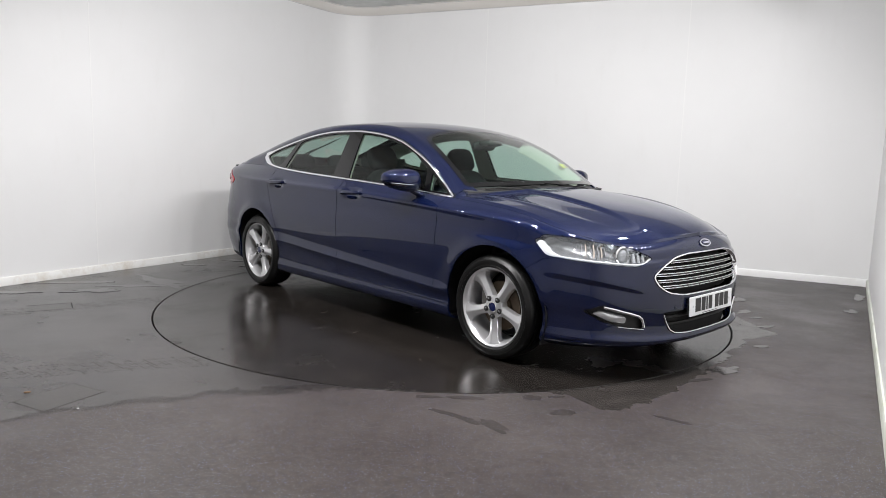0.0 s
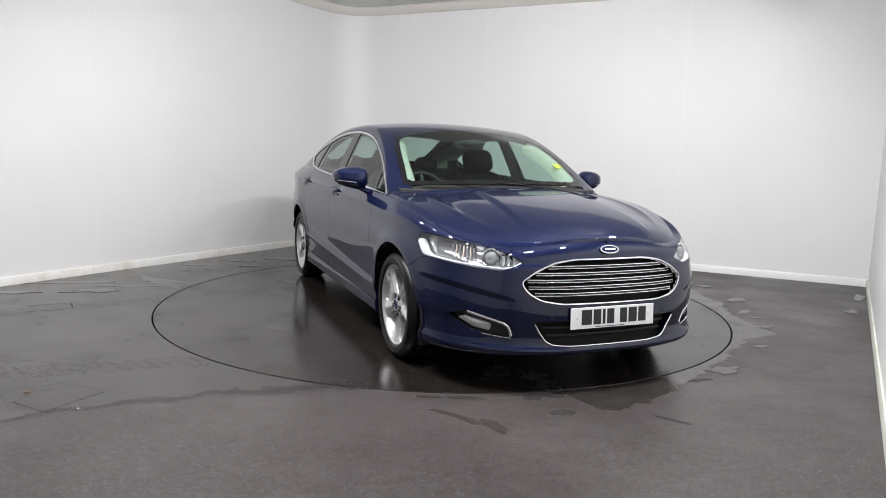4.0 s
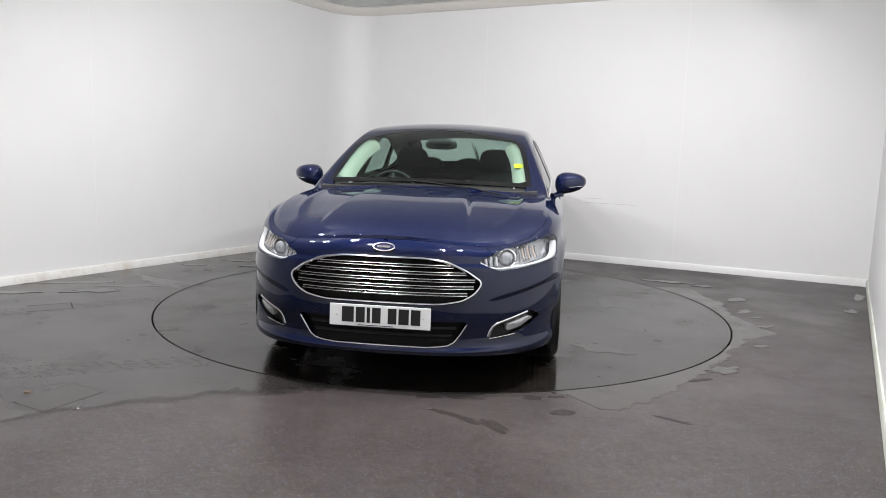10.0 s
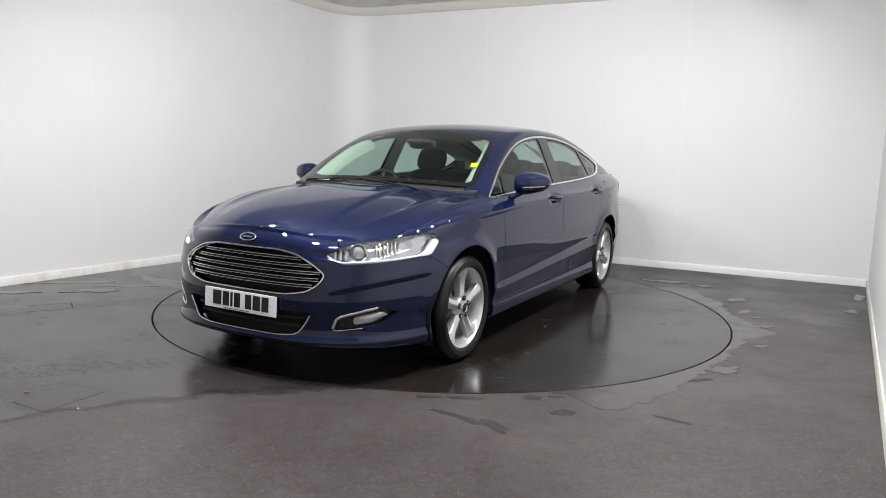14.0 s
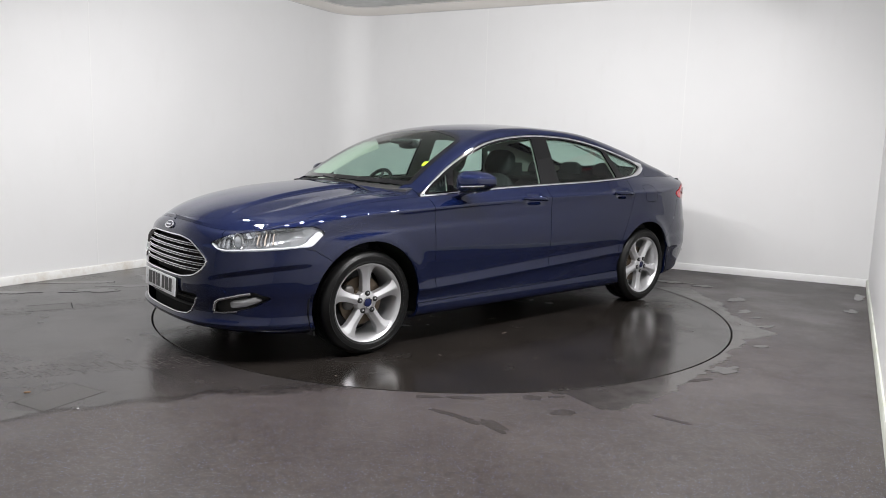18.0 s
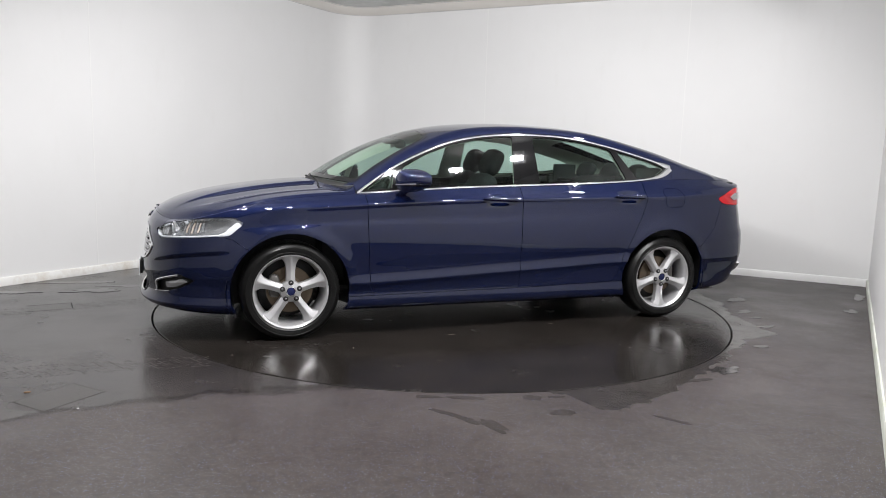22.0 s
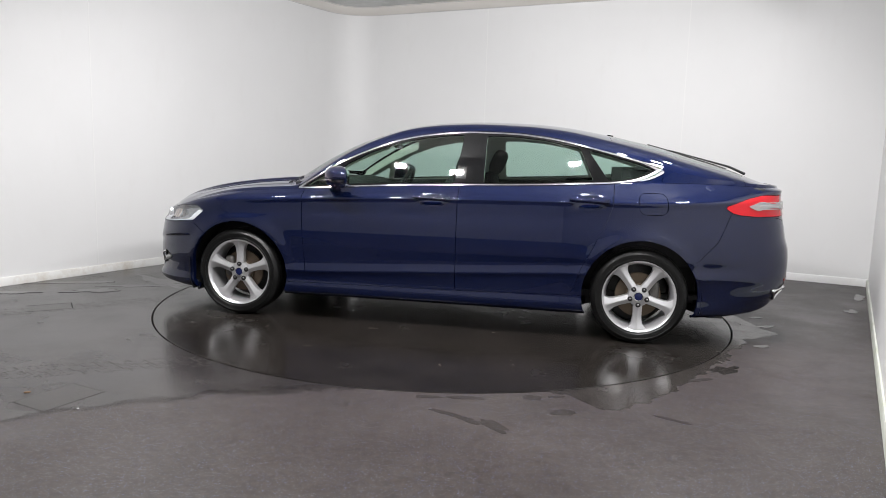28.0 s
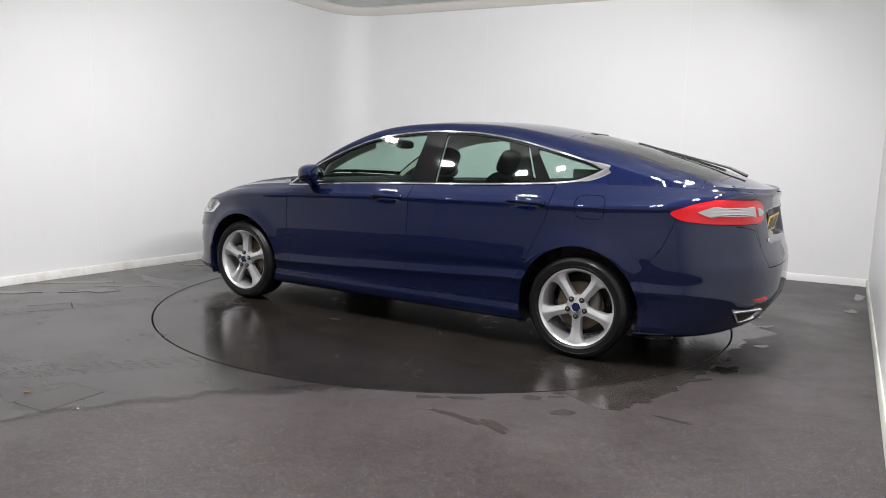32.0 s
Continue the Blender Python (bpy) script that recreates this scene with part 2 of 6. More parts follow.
tagged(part("floor", floor_mesh(), FLOOR), "dark grey flecked vinyl floor, damp and scuffed", "floor", kind="structure")

skirt = [(0.002, 0.0), (0.018, 0.0), (0.018, 0.062), (0.012, 0.074), (0.002, 0.076)]
tagged(part("baseboard_left", sweep([LEFT_B] + ARC[:9], skirt), SKIRT), "white skirting board with dirty lower edge", "baseboard", kind="structure")
tagged(part("baseboard_far", sweep(ARC[8:] + [RIGHT_A], skirt), SKIRT_CLEAN), "white skirting board", "baseboard", kind="structure")
tagged(part("baseboard_right", sweep([RIGHT_A, RIGHT_B], skirt), SKIRT_GREEN), "white skirting board, chipped", "baseboard", kind="structure")
cove = [(0.001, -0.085), (0.012, -0.088), (0.05, -0.06), (0.085, -0.022), (0.098, 0.002), (0.09, 0.006), (0.001, 0.006)]
cove = [(a, CEIL + b - 0.004) for a, b in cove]
tagged(part("cove_trim", sweep([LEFT_B] + ARC + [RIGHT_A], cove), COVE), "off-white curved ceiling cove", "trim", kind="structure")

for a, b in ((0.001, 0.082 + 0.010), (0.094, 0.008)):
    line = [(a, CEIL - b - 0.004), (a + 0.004, CEIL - b - 0.004), (a + 0.004, CEIL - b), (a, CEIL - b)]
    tagged(part("cove_joint", sweep([LEFT_B] + ARC + [RIGHT_A], line), CRACK), "thin grey joint along the ceiling cove", "trim", kind="structure")

turntable = tagged(new("turntable"), "round dark vehicle turntable set flush in the floor", "turntable")


def disc(r, z0, z1, n=128):
    return prism([(r * math.cos(2 * math.pi * i / n), r * math.sin(2 * math.pi * i / n)) for i in range(n)], z0, z1)


part("deck", disc(TABLE_R - 0.030, -0.06, 0.0), DECK, turntable)
ring_bm = bmesh.new()
ring_n = 128
loops = [[ring_bm.verts.new((r * math.cos(2 * math.pi * i / ring_n), r * math.sin(2 * math.pi * i / ring_n), z)) for i in range(ring_n)]
         for r, z in ((TABLE_R - 0.029, -0.01), (TABLE_R - 0.0295, 0.0003), (TABLE_R - 0.007, 0.0003), (TABLE_R - 0.005, -0.002), (TABLE_R - 0.005, -0.06))]
for k in range(4):
    for i in range(ring_n):
        j = (i + 1) % ring_n
        ring_bm.faces.new((loops[k][i], loops[k][j], loops[k + 1][j], loops[k + 1][i]))
bmesh.ops.recalc_face_normals(ring_bm, faces=ring_bm.faces)
part("edge_ring", ring_bm, DECK, turntable, "dark steel rim of the turntable")


# ---------------------------------------------------------------- lamp housings, wall joints, floor marks
def slab_box(a, b, c):
    bm = bmesh.new()
    bmesh.ops.create_cube(bm, size=1, matrix=Matrix.Diagonal((a, b, c, 1)))
    return bm


# the last two housings go with the added fill lamps
for lx, ly, power, aim in LAMPS:
    m_lamp = Matrix.LocRotScale((lx, ly, CEIL - 0.06), lamp_turn(lx, ly, aim), None)
    lamp = tagged(new("ceiling_light"), "square white flood light placed out of view under the ceiling", "ceiling light", "ceiling lights round the turntable")
    lamp.matrix_basis = m_lamp
    bmf = bmesh.new()
    for a, b, c, d in ((-0.11, 0.11, 0.09, 0.11), (-0.11, 0.11, -0.11, -0.09), (-0.11, -0.09, -0.09, 0.09), (0.09, 0.11, -0.09, 0.09)):
        bmesh.ops.create_cube(bmf, size=1, matrix=Matrix.Translation(((a + b) / 2, (c + d) / 2, -0.04)) @ Matrix.Diagonal((b - a, d - c, 0.08, 1)))
    part("frame", bmf, SKIRT_CLEAN, lamp)
    part("bracket", slab_box(0.03, 0.03, 0.10), SKIRT_CLEAN, lamp).matrix_basis = Matrix.Translation((0, 0, 0.02))
    part("back_plate", prism([(-0.09, -0.09), (0.09, -0.09), (0.09, 0.09), (-0.09, 0.09)], -0.055, -0.01), SKIRT_CLEAN, lamp)


def on_wall(a, b, along, wide, z0, z1, proud, mat, name, label, category):
    """A thin strip on the wall that runs from a to b, its middle at a length along it."""
    d = (b - a).normalized()
    inn = Vector((d.y, -d.x, 0))
    c = a + d * along
    q = [c - d * wide / 2 - inn * 0.004, c + d * wide / 2 - inn * 0.004, c + d * wide / 2 + inn * proud, c - d * wide / 2 + inn * proud]
    return tagged(part(name, prism(q, z0, z1), mat), label, category, kind="structure")


left_len = (LEFT_B - LEFT_A).length
for x in (3.70, 6.1, 8.5):
    on_wall(LEFT_B, LEFT_A, left_len - x, 0.010, 0.08, CEIL - 0.09, 0.0015, JOINT, "panel_joint", "faint vertical joint in the white wall", "trim")
on_wall(LEFT_B, LEFT_A, left_len - 1.48, 0.006, 0.34, 0.60, 0.0012, CRACK, "wall_mark", "short grey upright scratch on the wall", "mark")
for x in (2.0, 4.36):
    on_wall(LEFT_A, RIGHT_A, x, 0.010, 0.08, CEIL - 0.09, 0.0012, JOINT, "panel_joint", "faint vertical joint in the white wall", "trim")
for x, w, z in ((3.41, 0.22, 0.742), (3.62, 0.60, 0.690)):
    on_wall(LEFT_A, RIGHT_A, x, w, z, z + 0.005, 0.0012, CRACK, "wall_mark", "thin grey scrape along the wall", "mark")


d_left = (LEFT_A - LEFT_B).normalized()
n_left = Vector((d_left.y, -d_left.x, 0))
for k, (x, z0, z1, lean) in enumerate(((5.30, 0.085, 0.22, 0.10), (5.42, 0.10, 0.19, 0.06), (5.16, 0.09, 0.15, 0.05), (5.50, 0.15, 0.21, 0.02))):
    c = LEFT_A - d_left * x
    q = [c + n_left * 0.0012 + d_left * (u + lean * f) + Vector((0, 0, z0 + (z1 - z0) * f)) for f, u in ((0, 0), (0, 0.010), (0.5, 0.014), (1, 0.006), (1, 0), (0.5, -0.004))]
    bms = bmesh.new()
    low_v = [bms.verts.new(p) for p in q]
    top_v = [bms.verts.new(p - n_left * 0.004) for p in q]
    bms.faces.new(low_v)
    for i in range(6):
        bms.faces.new((low_v[i], low_v[(i + 1) % 6], top_v[(i + 1) % 6], top_v[i]))
    bmesh.ops.recalc_face_normals(bms, faces=bms.faces)
    tagged(part("wall_mark", bms, STAIN), "faint brown scuff low on the white wall", "mark", kind="structure")


def blot(cx, cy, long, wide, turn, seed, ragged=0.35, n=60, z=0.0011):
    """An uneven thin patch with a sloping rim, as a bmesh."""
    rnd = random.Random(seed)
    ph = [(rnd.uniform(0, 6.28), rnd.uniform(0.5, 1.0)) for _ in range(9)]
    bm = bmesh.new()
    outer, inner = [], []
    ct, st = math.cos(radians(turn)), math.sin(radians(turn))
    for i in range(n):
        a = 2 * math.pi * i / n
        r = 1 + ragged * sum(w * math.sin((k + 2) * a + p) / (k + 2) ** 0.75 for k, (p, w) in enumerate(ph)) * 0.8
        r = max(r + 0.5 * ragged * noise.noise(Vector((math.cos(a) * 4, math.sin(a) * 4, seed * 1.7))), 0.25)
        for f, zz, out in ((1.0, 0.0003 if z < 0.004 else 0.0, outer), (0.97, z, inner)):
            x, y = long * r * f * math.cos(a), wide * r * f * math.sin(a)
            out.append(bm.verts.new((cx + x * ct - y * st, cy + x * st + y * ct, zz)))
    mid_v = bm.verts.new((cx, cy, z))
    for i in range(n):
        bm.faces.new((mid_v, inner[i], inner[(i + 1) % n]))
    for i in range(n):
        j = (i + 1) % n
        bm.faces.new((outer[i], outer[j], inner[j], inner[i]))
    bmesh.ops.recalc_face_normals(bm, faces=bm.faces)
    return bm


def wet(name, bm, mat, label, category="puddle"):
    return tagged(part(name, bm, mat), label, category, "wet patches on the floor")


# thin damp sheet over the floor on the wall side of the turntable, ending in an uneven edge
edge_x = [-4.2, -2.4, -1.91, -1.588, -1.216, -0.727, -0.508, -0.38]
edge_y = [-4.05, -3.12, -2.809, -2.615, -2.488, -2.36, -2.317, -2.268]
bm = bmesh.new()
cover = bm.verts.layers.float.new("cover")
prev = None
for i in range(701):
    a = radians(99 + (261 - 99) * i / 700)
    c, s_ = math.cos(a), math.sin(a)
    r1 = 6.0
    for r in np.linspace(TABLE_R + 0.01, 6.0, 400):
        x, y = r * c, r * s_
        side = u_left.cross(Vector((x, y, 0)) - LEFT_A).z
        wob = 0.045 * noise.noise(Vector((x * 4, y * 4, 0))) + 0.022 * noise.noise(Vector((x * 17, y * 17, 0))) + 0.012 * noise.noise(Vector((x * 47, y * 47, 5)))
        if side < 0.03 or y < np.interp(x, edge_x, edge_y) + wob:
            r1 = r
            break
    by_wall = u_left.cross(Vector((r1 * c, r1 * s_, 0)) - LEFT_A).z < 0.06
    row = []
    for back, full in ((9.0, 1.0), (0.45, 1.0), (0.22, 0.62), (0.08, 0.25), (0.0, 1.0 if by_wall else 0.0)):
        r = max(r1 - back, TABLE_R + 0.008 + 0.001 * len(row))
        row.append(bm.verts.new((r * c, r * s_, 0.0010)))
        row[-1][cover] = 1.0 if by_wall else full
    if prev:
        for k in range(4):
            bm.faces.new((prev[k], prev[k + 1], row[k + 1], row[k]))
    prev = row
bmesh.ops.recalc_face_normals(bm, faces=bm.faces)
wet("damp_sheet", bm, SHEET, "wide damp film drying on the dark floor", "damp patch")

# wet rim beside the turntable
bm = bmesh.new()
rnd = random.Random(4)
reach_at = lambda a: np.interp(a, [-75, -73, -72, -70, -66, -62, -57, -52, -48, -44, -40, -35, -29, -24, -21, -18, -15, -9, -4, 2, 6, 12, 17, 21, 25], [2.25, 2.34, 2.52, 2.57, 2.52, 2.48, 2.41, 2.36, 2.33, 2.30, 2.33, 2.265, 2.325, 2.335, 2.46, 2.55, 2.46, 2.385, 2.345, 2.38, 2.455, 2.43, 2.50, 2.56, 2.25])
prev = None
for i in range(1100):
    a = -75 + 100 * i / 1099
    r1 = max(float(reach_at(a)) + 0.040 * noise.noise(Vector((a * 0.5, 0, 0))) + 0.028 * noise.noise(Vector((a * 1.6, 3, 0))) + 0.011 * noise.noise(Vector((a * 3.7, 7, 0))) + 0.003 * noise.noise(Vector((a * 9.0, 9, 0))), TABLE_R + 0.012)
    q = [bm.verts.new((r * math.cos(radians(a)), r * math.sin(radians(a)), z)) for r, z in ((TABLE_R + 0.008, 0.0012), (r1 - 0.006 if r1 - 0.006 > TABLE_R + 0.009 else TABLE_R + 0.009, 0.0012), (r1, 0.0002))]
    if prev:
        for k in range(2):
            bm.faces.new((prev[k], prev[k + 1], q[k + 1], q[k]))
    prev = q
bmesh.ops.recalc_face_normals(bm, faces=bm.faces)
wet("puddle", bm, POOL_FILM, "shallow water along the edge of the turntable")
for k, (x, y, l, w, t) in enumerate(((2.49, -0.06, 0.10, 0.035, 40), (2.50, -0.27, 0.05, 0.03, 20), (2.43, -0.57, 0.07, 0.03, 10), (2.15, -1.14, 0.06, 0.03, 0), (1.68, -1.70, 0.12, 0.05, 30),
                                     (3.88, 0.70, 0.16, 0.05, 60), (3.44, 0.06, 0.10, 0.04, 50), (2.62, 0.42, 0.14, 0.05, 50), (2.25, 1.25, 0.20, 0.06, -20), (2.55, 1.05, 0.10, 0.04, 0))):
    wet("puddle", blot(x, y, l, w, t, 20 + k, 0.45, 90, 0.0016 + 0.0003 * k), WATER, "small splash of water on the dark floor")
for k, (x, y, l, w, t) in enumerate(((-2.55, 0.50, 0.34, 0.10, -35), (-2.62, 0.28, 0.30, 0.05, 12), (-3.28, 0.33, 0.34, 0.045, 12), (-3.00, 0.40, 0.08, 0.04, 10), (-2.58, 1.44, 0.12, 0.05, 0),
                                     (-2.23, 1.78, 0.14, 0.07, -20), (-1.82, 2.02, 0.20, 0.10, -25), (-3.50, -0.15, 0.14, 0.06, 0), (-2.9, 0.02, 0.20, 0.07, 20), (-2.0, 1.45, 0.10, 0.05, 10))):
    wet("puddle", blot(x, y, l, w, t, 50 + k, 0.5, 90, 0.0016 + 0.0003 * k), WATER, "thin streak of water on the dark floor")
for k, (x, y, l, w, t) in enumerate(((0.03, -2.515, 0.085, 0.022, -33), (0.13, -2.59, 0.09, 0.024, -42), (0.25, -2.655, 0.085, 0.042, -50), (0.60, -2.465, 0.065, 0.036, 6), (0.47, -2.27, 0.05, 0.036, 0),
                                     (0.60, -2.245, 0.05, 0.016, 10), (1.11, -2.52, 0.085, 0.016, -35), (1.46, -1.90, 0.08, 0.022, 20), (0.13, -2.30, 0.085, 0.024, 0), (-0.06, -2.30, 0.06, 0.022, 0))):
    wet("damp_patch", blot(x, y, l, w, t, 90 + k, 0.28, 60, 0.0008 + 0.00012 * k), DAMP, "dark damp patch on the flecked floor", "damp patch")


def tread_marks(a, b, wide, rows, seed):
    """Rows of small tread prints between two points."""
    rnd = random.Random(seed)
    a, b = Vector((*a, 0)), Vector((*b, 0))
    d = (b - a).normalized()
    n = Vector((-d.y, d.x, 0))
    verts, faces = [], []
    steps = int((b - a).length / 0.026)
    for r in range(rows):
        off = wide * (r / (rows - 1) - 0.5)
        for s_ in range(steps):
            if rnd.random() < 0.42:
                continue
            c = a + d * (s_ + 0.5 * (r % 2)) * 0.026 + n * (off + rnd.uniform(-0.003, 0.003))
            hl, hw = 0.0085 * rnd.uniform(0.5, 1.1), 0.0055 * rnd.uniform(0.6, 1.1)
            k = len(verts)
            for u, v_ in ((-hl, -hw), (hl, -hw * 0.6), (hl, hw), (-hl, hw * 0.6)):
                p = c + d * u + n * v_
                verts.append((p.x, p.y, 0.0016))
            for u, v_ in ((-hl, -hw), (hl, -hw * 0.6), (hl, hw), (-hl, hw * 0.6)):
                p = c + d * u * 1.1 + n * v_ * 1.1
                verts.append((p.x, p.y, 0.0003))
            faces += [(k, k + 1, k + 2, k + 3)] + [(k + q, k + 4 + q, k + 4 + (q + 1) % 4, k + (q + 1) % 4) for q in range(4)]
    return mesh_of("tyre_marks", verts, faces, TRACK)


for a, b, sd in (((-2.75, -2.28), (-1.30, -1.79), 1), ((-3.45, -1.02), (-2.24, -0.24), 2)):
    tagged(part("tyre_marks", tread_marks(a, b, 0.20, 10, sd), TRACK), "rows of dark tyre tread prints on the floor", "tyre marks", kind="stuff")

hatch = tagged(new("floor_hatch"), "small rectangular lid set in the dark floor", "floor hatch")
hatch.matrix_basis = pose(-1.846, -2.457, 0, 0, 0, -27)
part("lid", prism([(-0.116, -0.155), (0.116, -0.155), (0.116, 0.155), (-0.116, 0.155)], -0.004, 0.0020), HATCH, hatch)
for x0, y0, x1, y1 in ((-0.122, -0.161, 0.122, -0.157), (-0.122, 0.157, 0.122, 0.161), (-0.122, -0.157, -0.118, 0.157), (0.118, -0.157, 0.122, 0.157)):
    part("frame_bar", prism([(x0, y0), (x1, y0), (x1, y1), (x0, y1)], -0.004, 0.0013), TRACK, hatch)
second = tagged(new("floor_hatch"), "worn rectangular lid set in the dark floor", "floor hatch")
second.matrix_basis = pose(-2.93, -0.62, 0, 0, 0, 30)
part("lid", prism([(-0.14, -0.10), (0.14, -0.10), (0.14, 0.10), (-0.14, 0.10)], -0.004, 0.0018), HATCH, second)
for x0, y0, x1, y1 in ((-0.152, 0.104, 0.152, 0.112), (0.144, -0.104, 0.152, 0.104)):
    part("frame_bar", prism([(x0, y0), (x1, y0), (x1, y1), (x0, y1)], -0.004, 0.0014), SLOT, second)
tagged(part("leaf", blot(-2.03, -2.41, 0.014, 0.008, 30, 7, 0.4, 14, 0.006), LEAF), "tiny dry brown leaf on the floor", "leaf")
tagged(part("crumb", blot(-1.68, -2.60, 0.005, 0.004, 30, 9, 0.3, 12, 0.004), JOINT), "tiny pale crumb on the floor", "crumb")
for k, (x, y, l, w, t) in enumerate(((-0.75, -1.25, 0.22, 0.05, 10), (-1.15, -1.05, 0.14, 0.06, 40), (0.9, -0.3, 0.10, 0.05, 0), (1.15, 1.20, 0.20, 0.07, 60), (-1.75, 0.55, 0.12, 0.05, 0), (1.6, -0.6, 0.16, 0.06, -60), (-0.3, 1.35, 0.18, 0.06, 0), (0.5, -1.45, 0.14, 0.04, 20), (-1.3, 0.95, 0.16, 0.06, 80))):
    part("water_film", blot(x, y, l, w, t, 140 + k, 0.4, 48, 0.0010), DECK_FILM, turntable, "thin film of water on the deck")
rnd = random.Random(31)
for k in range(22):
    r, a = rnd.uniform(0.5, 2.1), rnd.uniform(0, 6.28)
    part("scuff", blot(r * math.cos(a), r * math.sin(a), rnd.uniform(0.008, 0.035), rnd.uniform(0.002, 0.006), rnd.uniform(0, 180), 200 + k, 0.4, 20, 0.0013), SCUFF, turntable, "pale scuff on the dark deck")


# ---------------------------------------------------------------- the car's skin
# Car space: x ahead, y to its left, z up, origin on the ground midway between the axles.
def pchip(xs, ys, x):
    """Monotone cubic through the points (xs ascending)."""
    xs, ys, x = np.asarray(xs, float), np.asarray(ys, float), np.asarray(x, float)
    h = np.diff(xs)
    d = np.diff(ys) / h
    m = np.zeros_like(ys)
    m[0], m[-1] = d[0], d[-1]
    for i in range(1, len(xs) - 1):
        if d[i - 1] * d[i] > 0:
            w1, w2 = 2 * h[i] + h[i - 1], h[i] + 2 * h[i - 1]
            m[i] = (w1 + w2) / (w1 / d[i - 1] + w2 / d[i])
    k = np.clip(np.searchsorted(xs, x) - 1, 0, len(h) - 1)
    t = (np.clip(x, xs[0], xs[-1]) - xs[k]) / h[k]
    a, b = (1 + 2 * t) * (1 - t) ** 2, t * (1 - t) ** 2
    c, e = t * t * (3 - 2 * t), t * t * (t - 1)
    return a * ys[k] + b * h[k] * m[k] + c * ys[k + 1] + e * h[k] * m[k + 1]


def table(*pairs):
    """A smooth function of one number from (x, value) pairs."""
    pairs = sorted(pairs)
    xs, ys = [p[0] for p in pairs], [p[1] for p in pairs]
    fine = np.linspace(xs[0], xs[-1], 600)
    vals = pchip(xs, ys, fine)
    ker = np.hanning(25)
    ker /= ker.sum()
    pad = np.concatenate([2 * vals[0] - vals[12:0:-1], vals, 2 * vals[-1] - vals[-2:-14:-1]])
    vals = np.convolve(pad, ker, "valid")
    return lambda x: np.interp(x, fine, vals)


# widest outline in plan, from the middle of the nose round to the middle of the tail
OUT_X = [2.350, 2.344, 2.318, 2.262, 2.160, 2.000, 1.820, 1.600, 1.425, 1.00, 0.30, -0.30, -0.75, -1.15, -1.425, -1.75, -2.02, -2.235, -2.385, -2.462, -2.495, -2.500]
OUT_Y = [0.0, 0.20, 0.38, 0.54, 0.69, 0.81, 0.882, 0.915, 0.925, 0.918, 0.916, 0.920, 0.922, 0.924, 0.926, 0.910, 0.880, 0.815, 0.69, 0.49, 0.25, 0.0]
# the edge above it: bonnet edge, window sill line, edge of the tail
RIM_X = [2.250, 2.240, 2.206, 2.140, 2.030, 1.880, 1.740, 1.560, 1.40, 1.00, 0.30, -0.30, -0.75, -1.15, -1.425, -1.75, -1.99, -2.16, -2.28, -2.345, -2.39, -2.40]
RIM_Y = [0.0, 0.19, 0.36, 0.51, 0.645, 0.745, 0.795, 0.818, 0.824, 0.820, 0.832, 0.838, 0.836, 0.822, 0.795, 0.762, 0.735, 0.685, 0.585, 0.44, 0.23, 0.0]
RIM_Z = [0.785, 0.781, 0.765, 0.752, 0.766, 0.802, 0.845, 0.890, 0.913, 0.943, 0.986, 1.008, 1.024, 1.048, 1.066, 1.072, 1.068, 1.062, 1.056, 1.05, 1.046, 1.045]
MID_X = [2.2499, 2.215, 2.150, 2.060, 1.940, 1.810, 1.690, 1.530, 1.385, 1.00, 0.30, -0.30, -0.75, -1.15, -1.425, -1.75, -1.96, -2.11, -2.22, -2.305, -2.37, -2.3999]


def smooth_line(v, passes=14):
    v = v.copy()
    for _ in range(passes):
        v[1:-1] = 0.25 * v[:-2] + 0.5 * v[1:-1] + 0.25 * v[2:]
    return v


key_s = np.concatenate([[0], np.cumsum(np.hypot(np.diff(OUT_X), np.diff(OUT_Y)))])
NU = 372
S = np.linspace(0, key_s[-1], NU)
SM = {}
for nm, arr in (("ox", OUT_X), ("oy", OUT_Y), ("rx", RIM_X), ("ry", RIM_Y), ("rz", RIM_Z), ("mx", MID_X)):
    SM[nm] = smooth_line(pchip(key_s, arr, S))
ox, oy, rx, ry, rz, mx = (SM[k] for k in ("ox", "oy", "rx", "ry", "rz", "mx"))
oy[0] = oy[-1] = ry[0] = ry[-1] = 0.0
tx, ty = np.gradient(ox), np.gradient(oy)
ln = np.hypot(tx, ty)
inx, iny = ty / ln * -1, tx / ln          # into the car
inx[0], iny[0], inx[-1], iny[-1] = -1, 0, 1, 0


def along_x(x):
    """Length along the outline, from the nose, of the side's point at x."""
    return np.interp(-np.asarray(x, float), -ox, S)


def along_y(y, rear=False):
    """The same for a point of the nose (or the tail) at y."""
    h = NU // 3
    if rear:
        return np.interp(y, oy[::-1][:h], S[::-1][:h])
    return np.interp(y, oy[:h], S[:h])


rim_y_at = lambda x: np.interp(-np.asarray(x, float), -rx, ry)
rim_z_at = lambda x: np.interp(-np.asarray(x, float), -rx, rz)

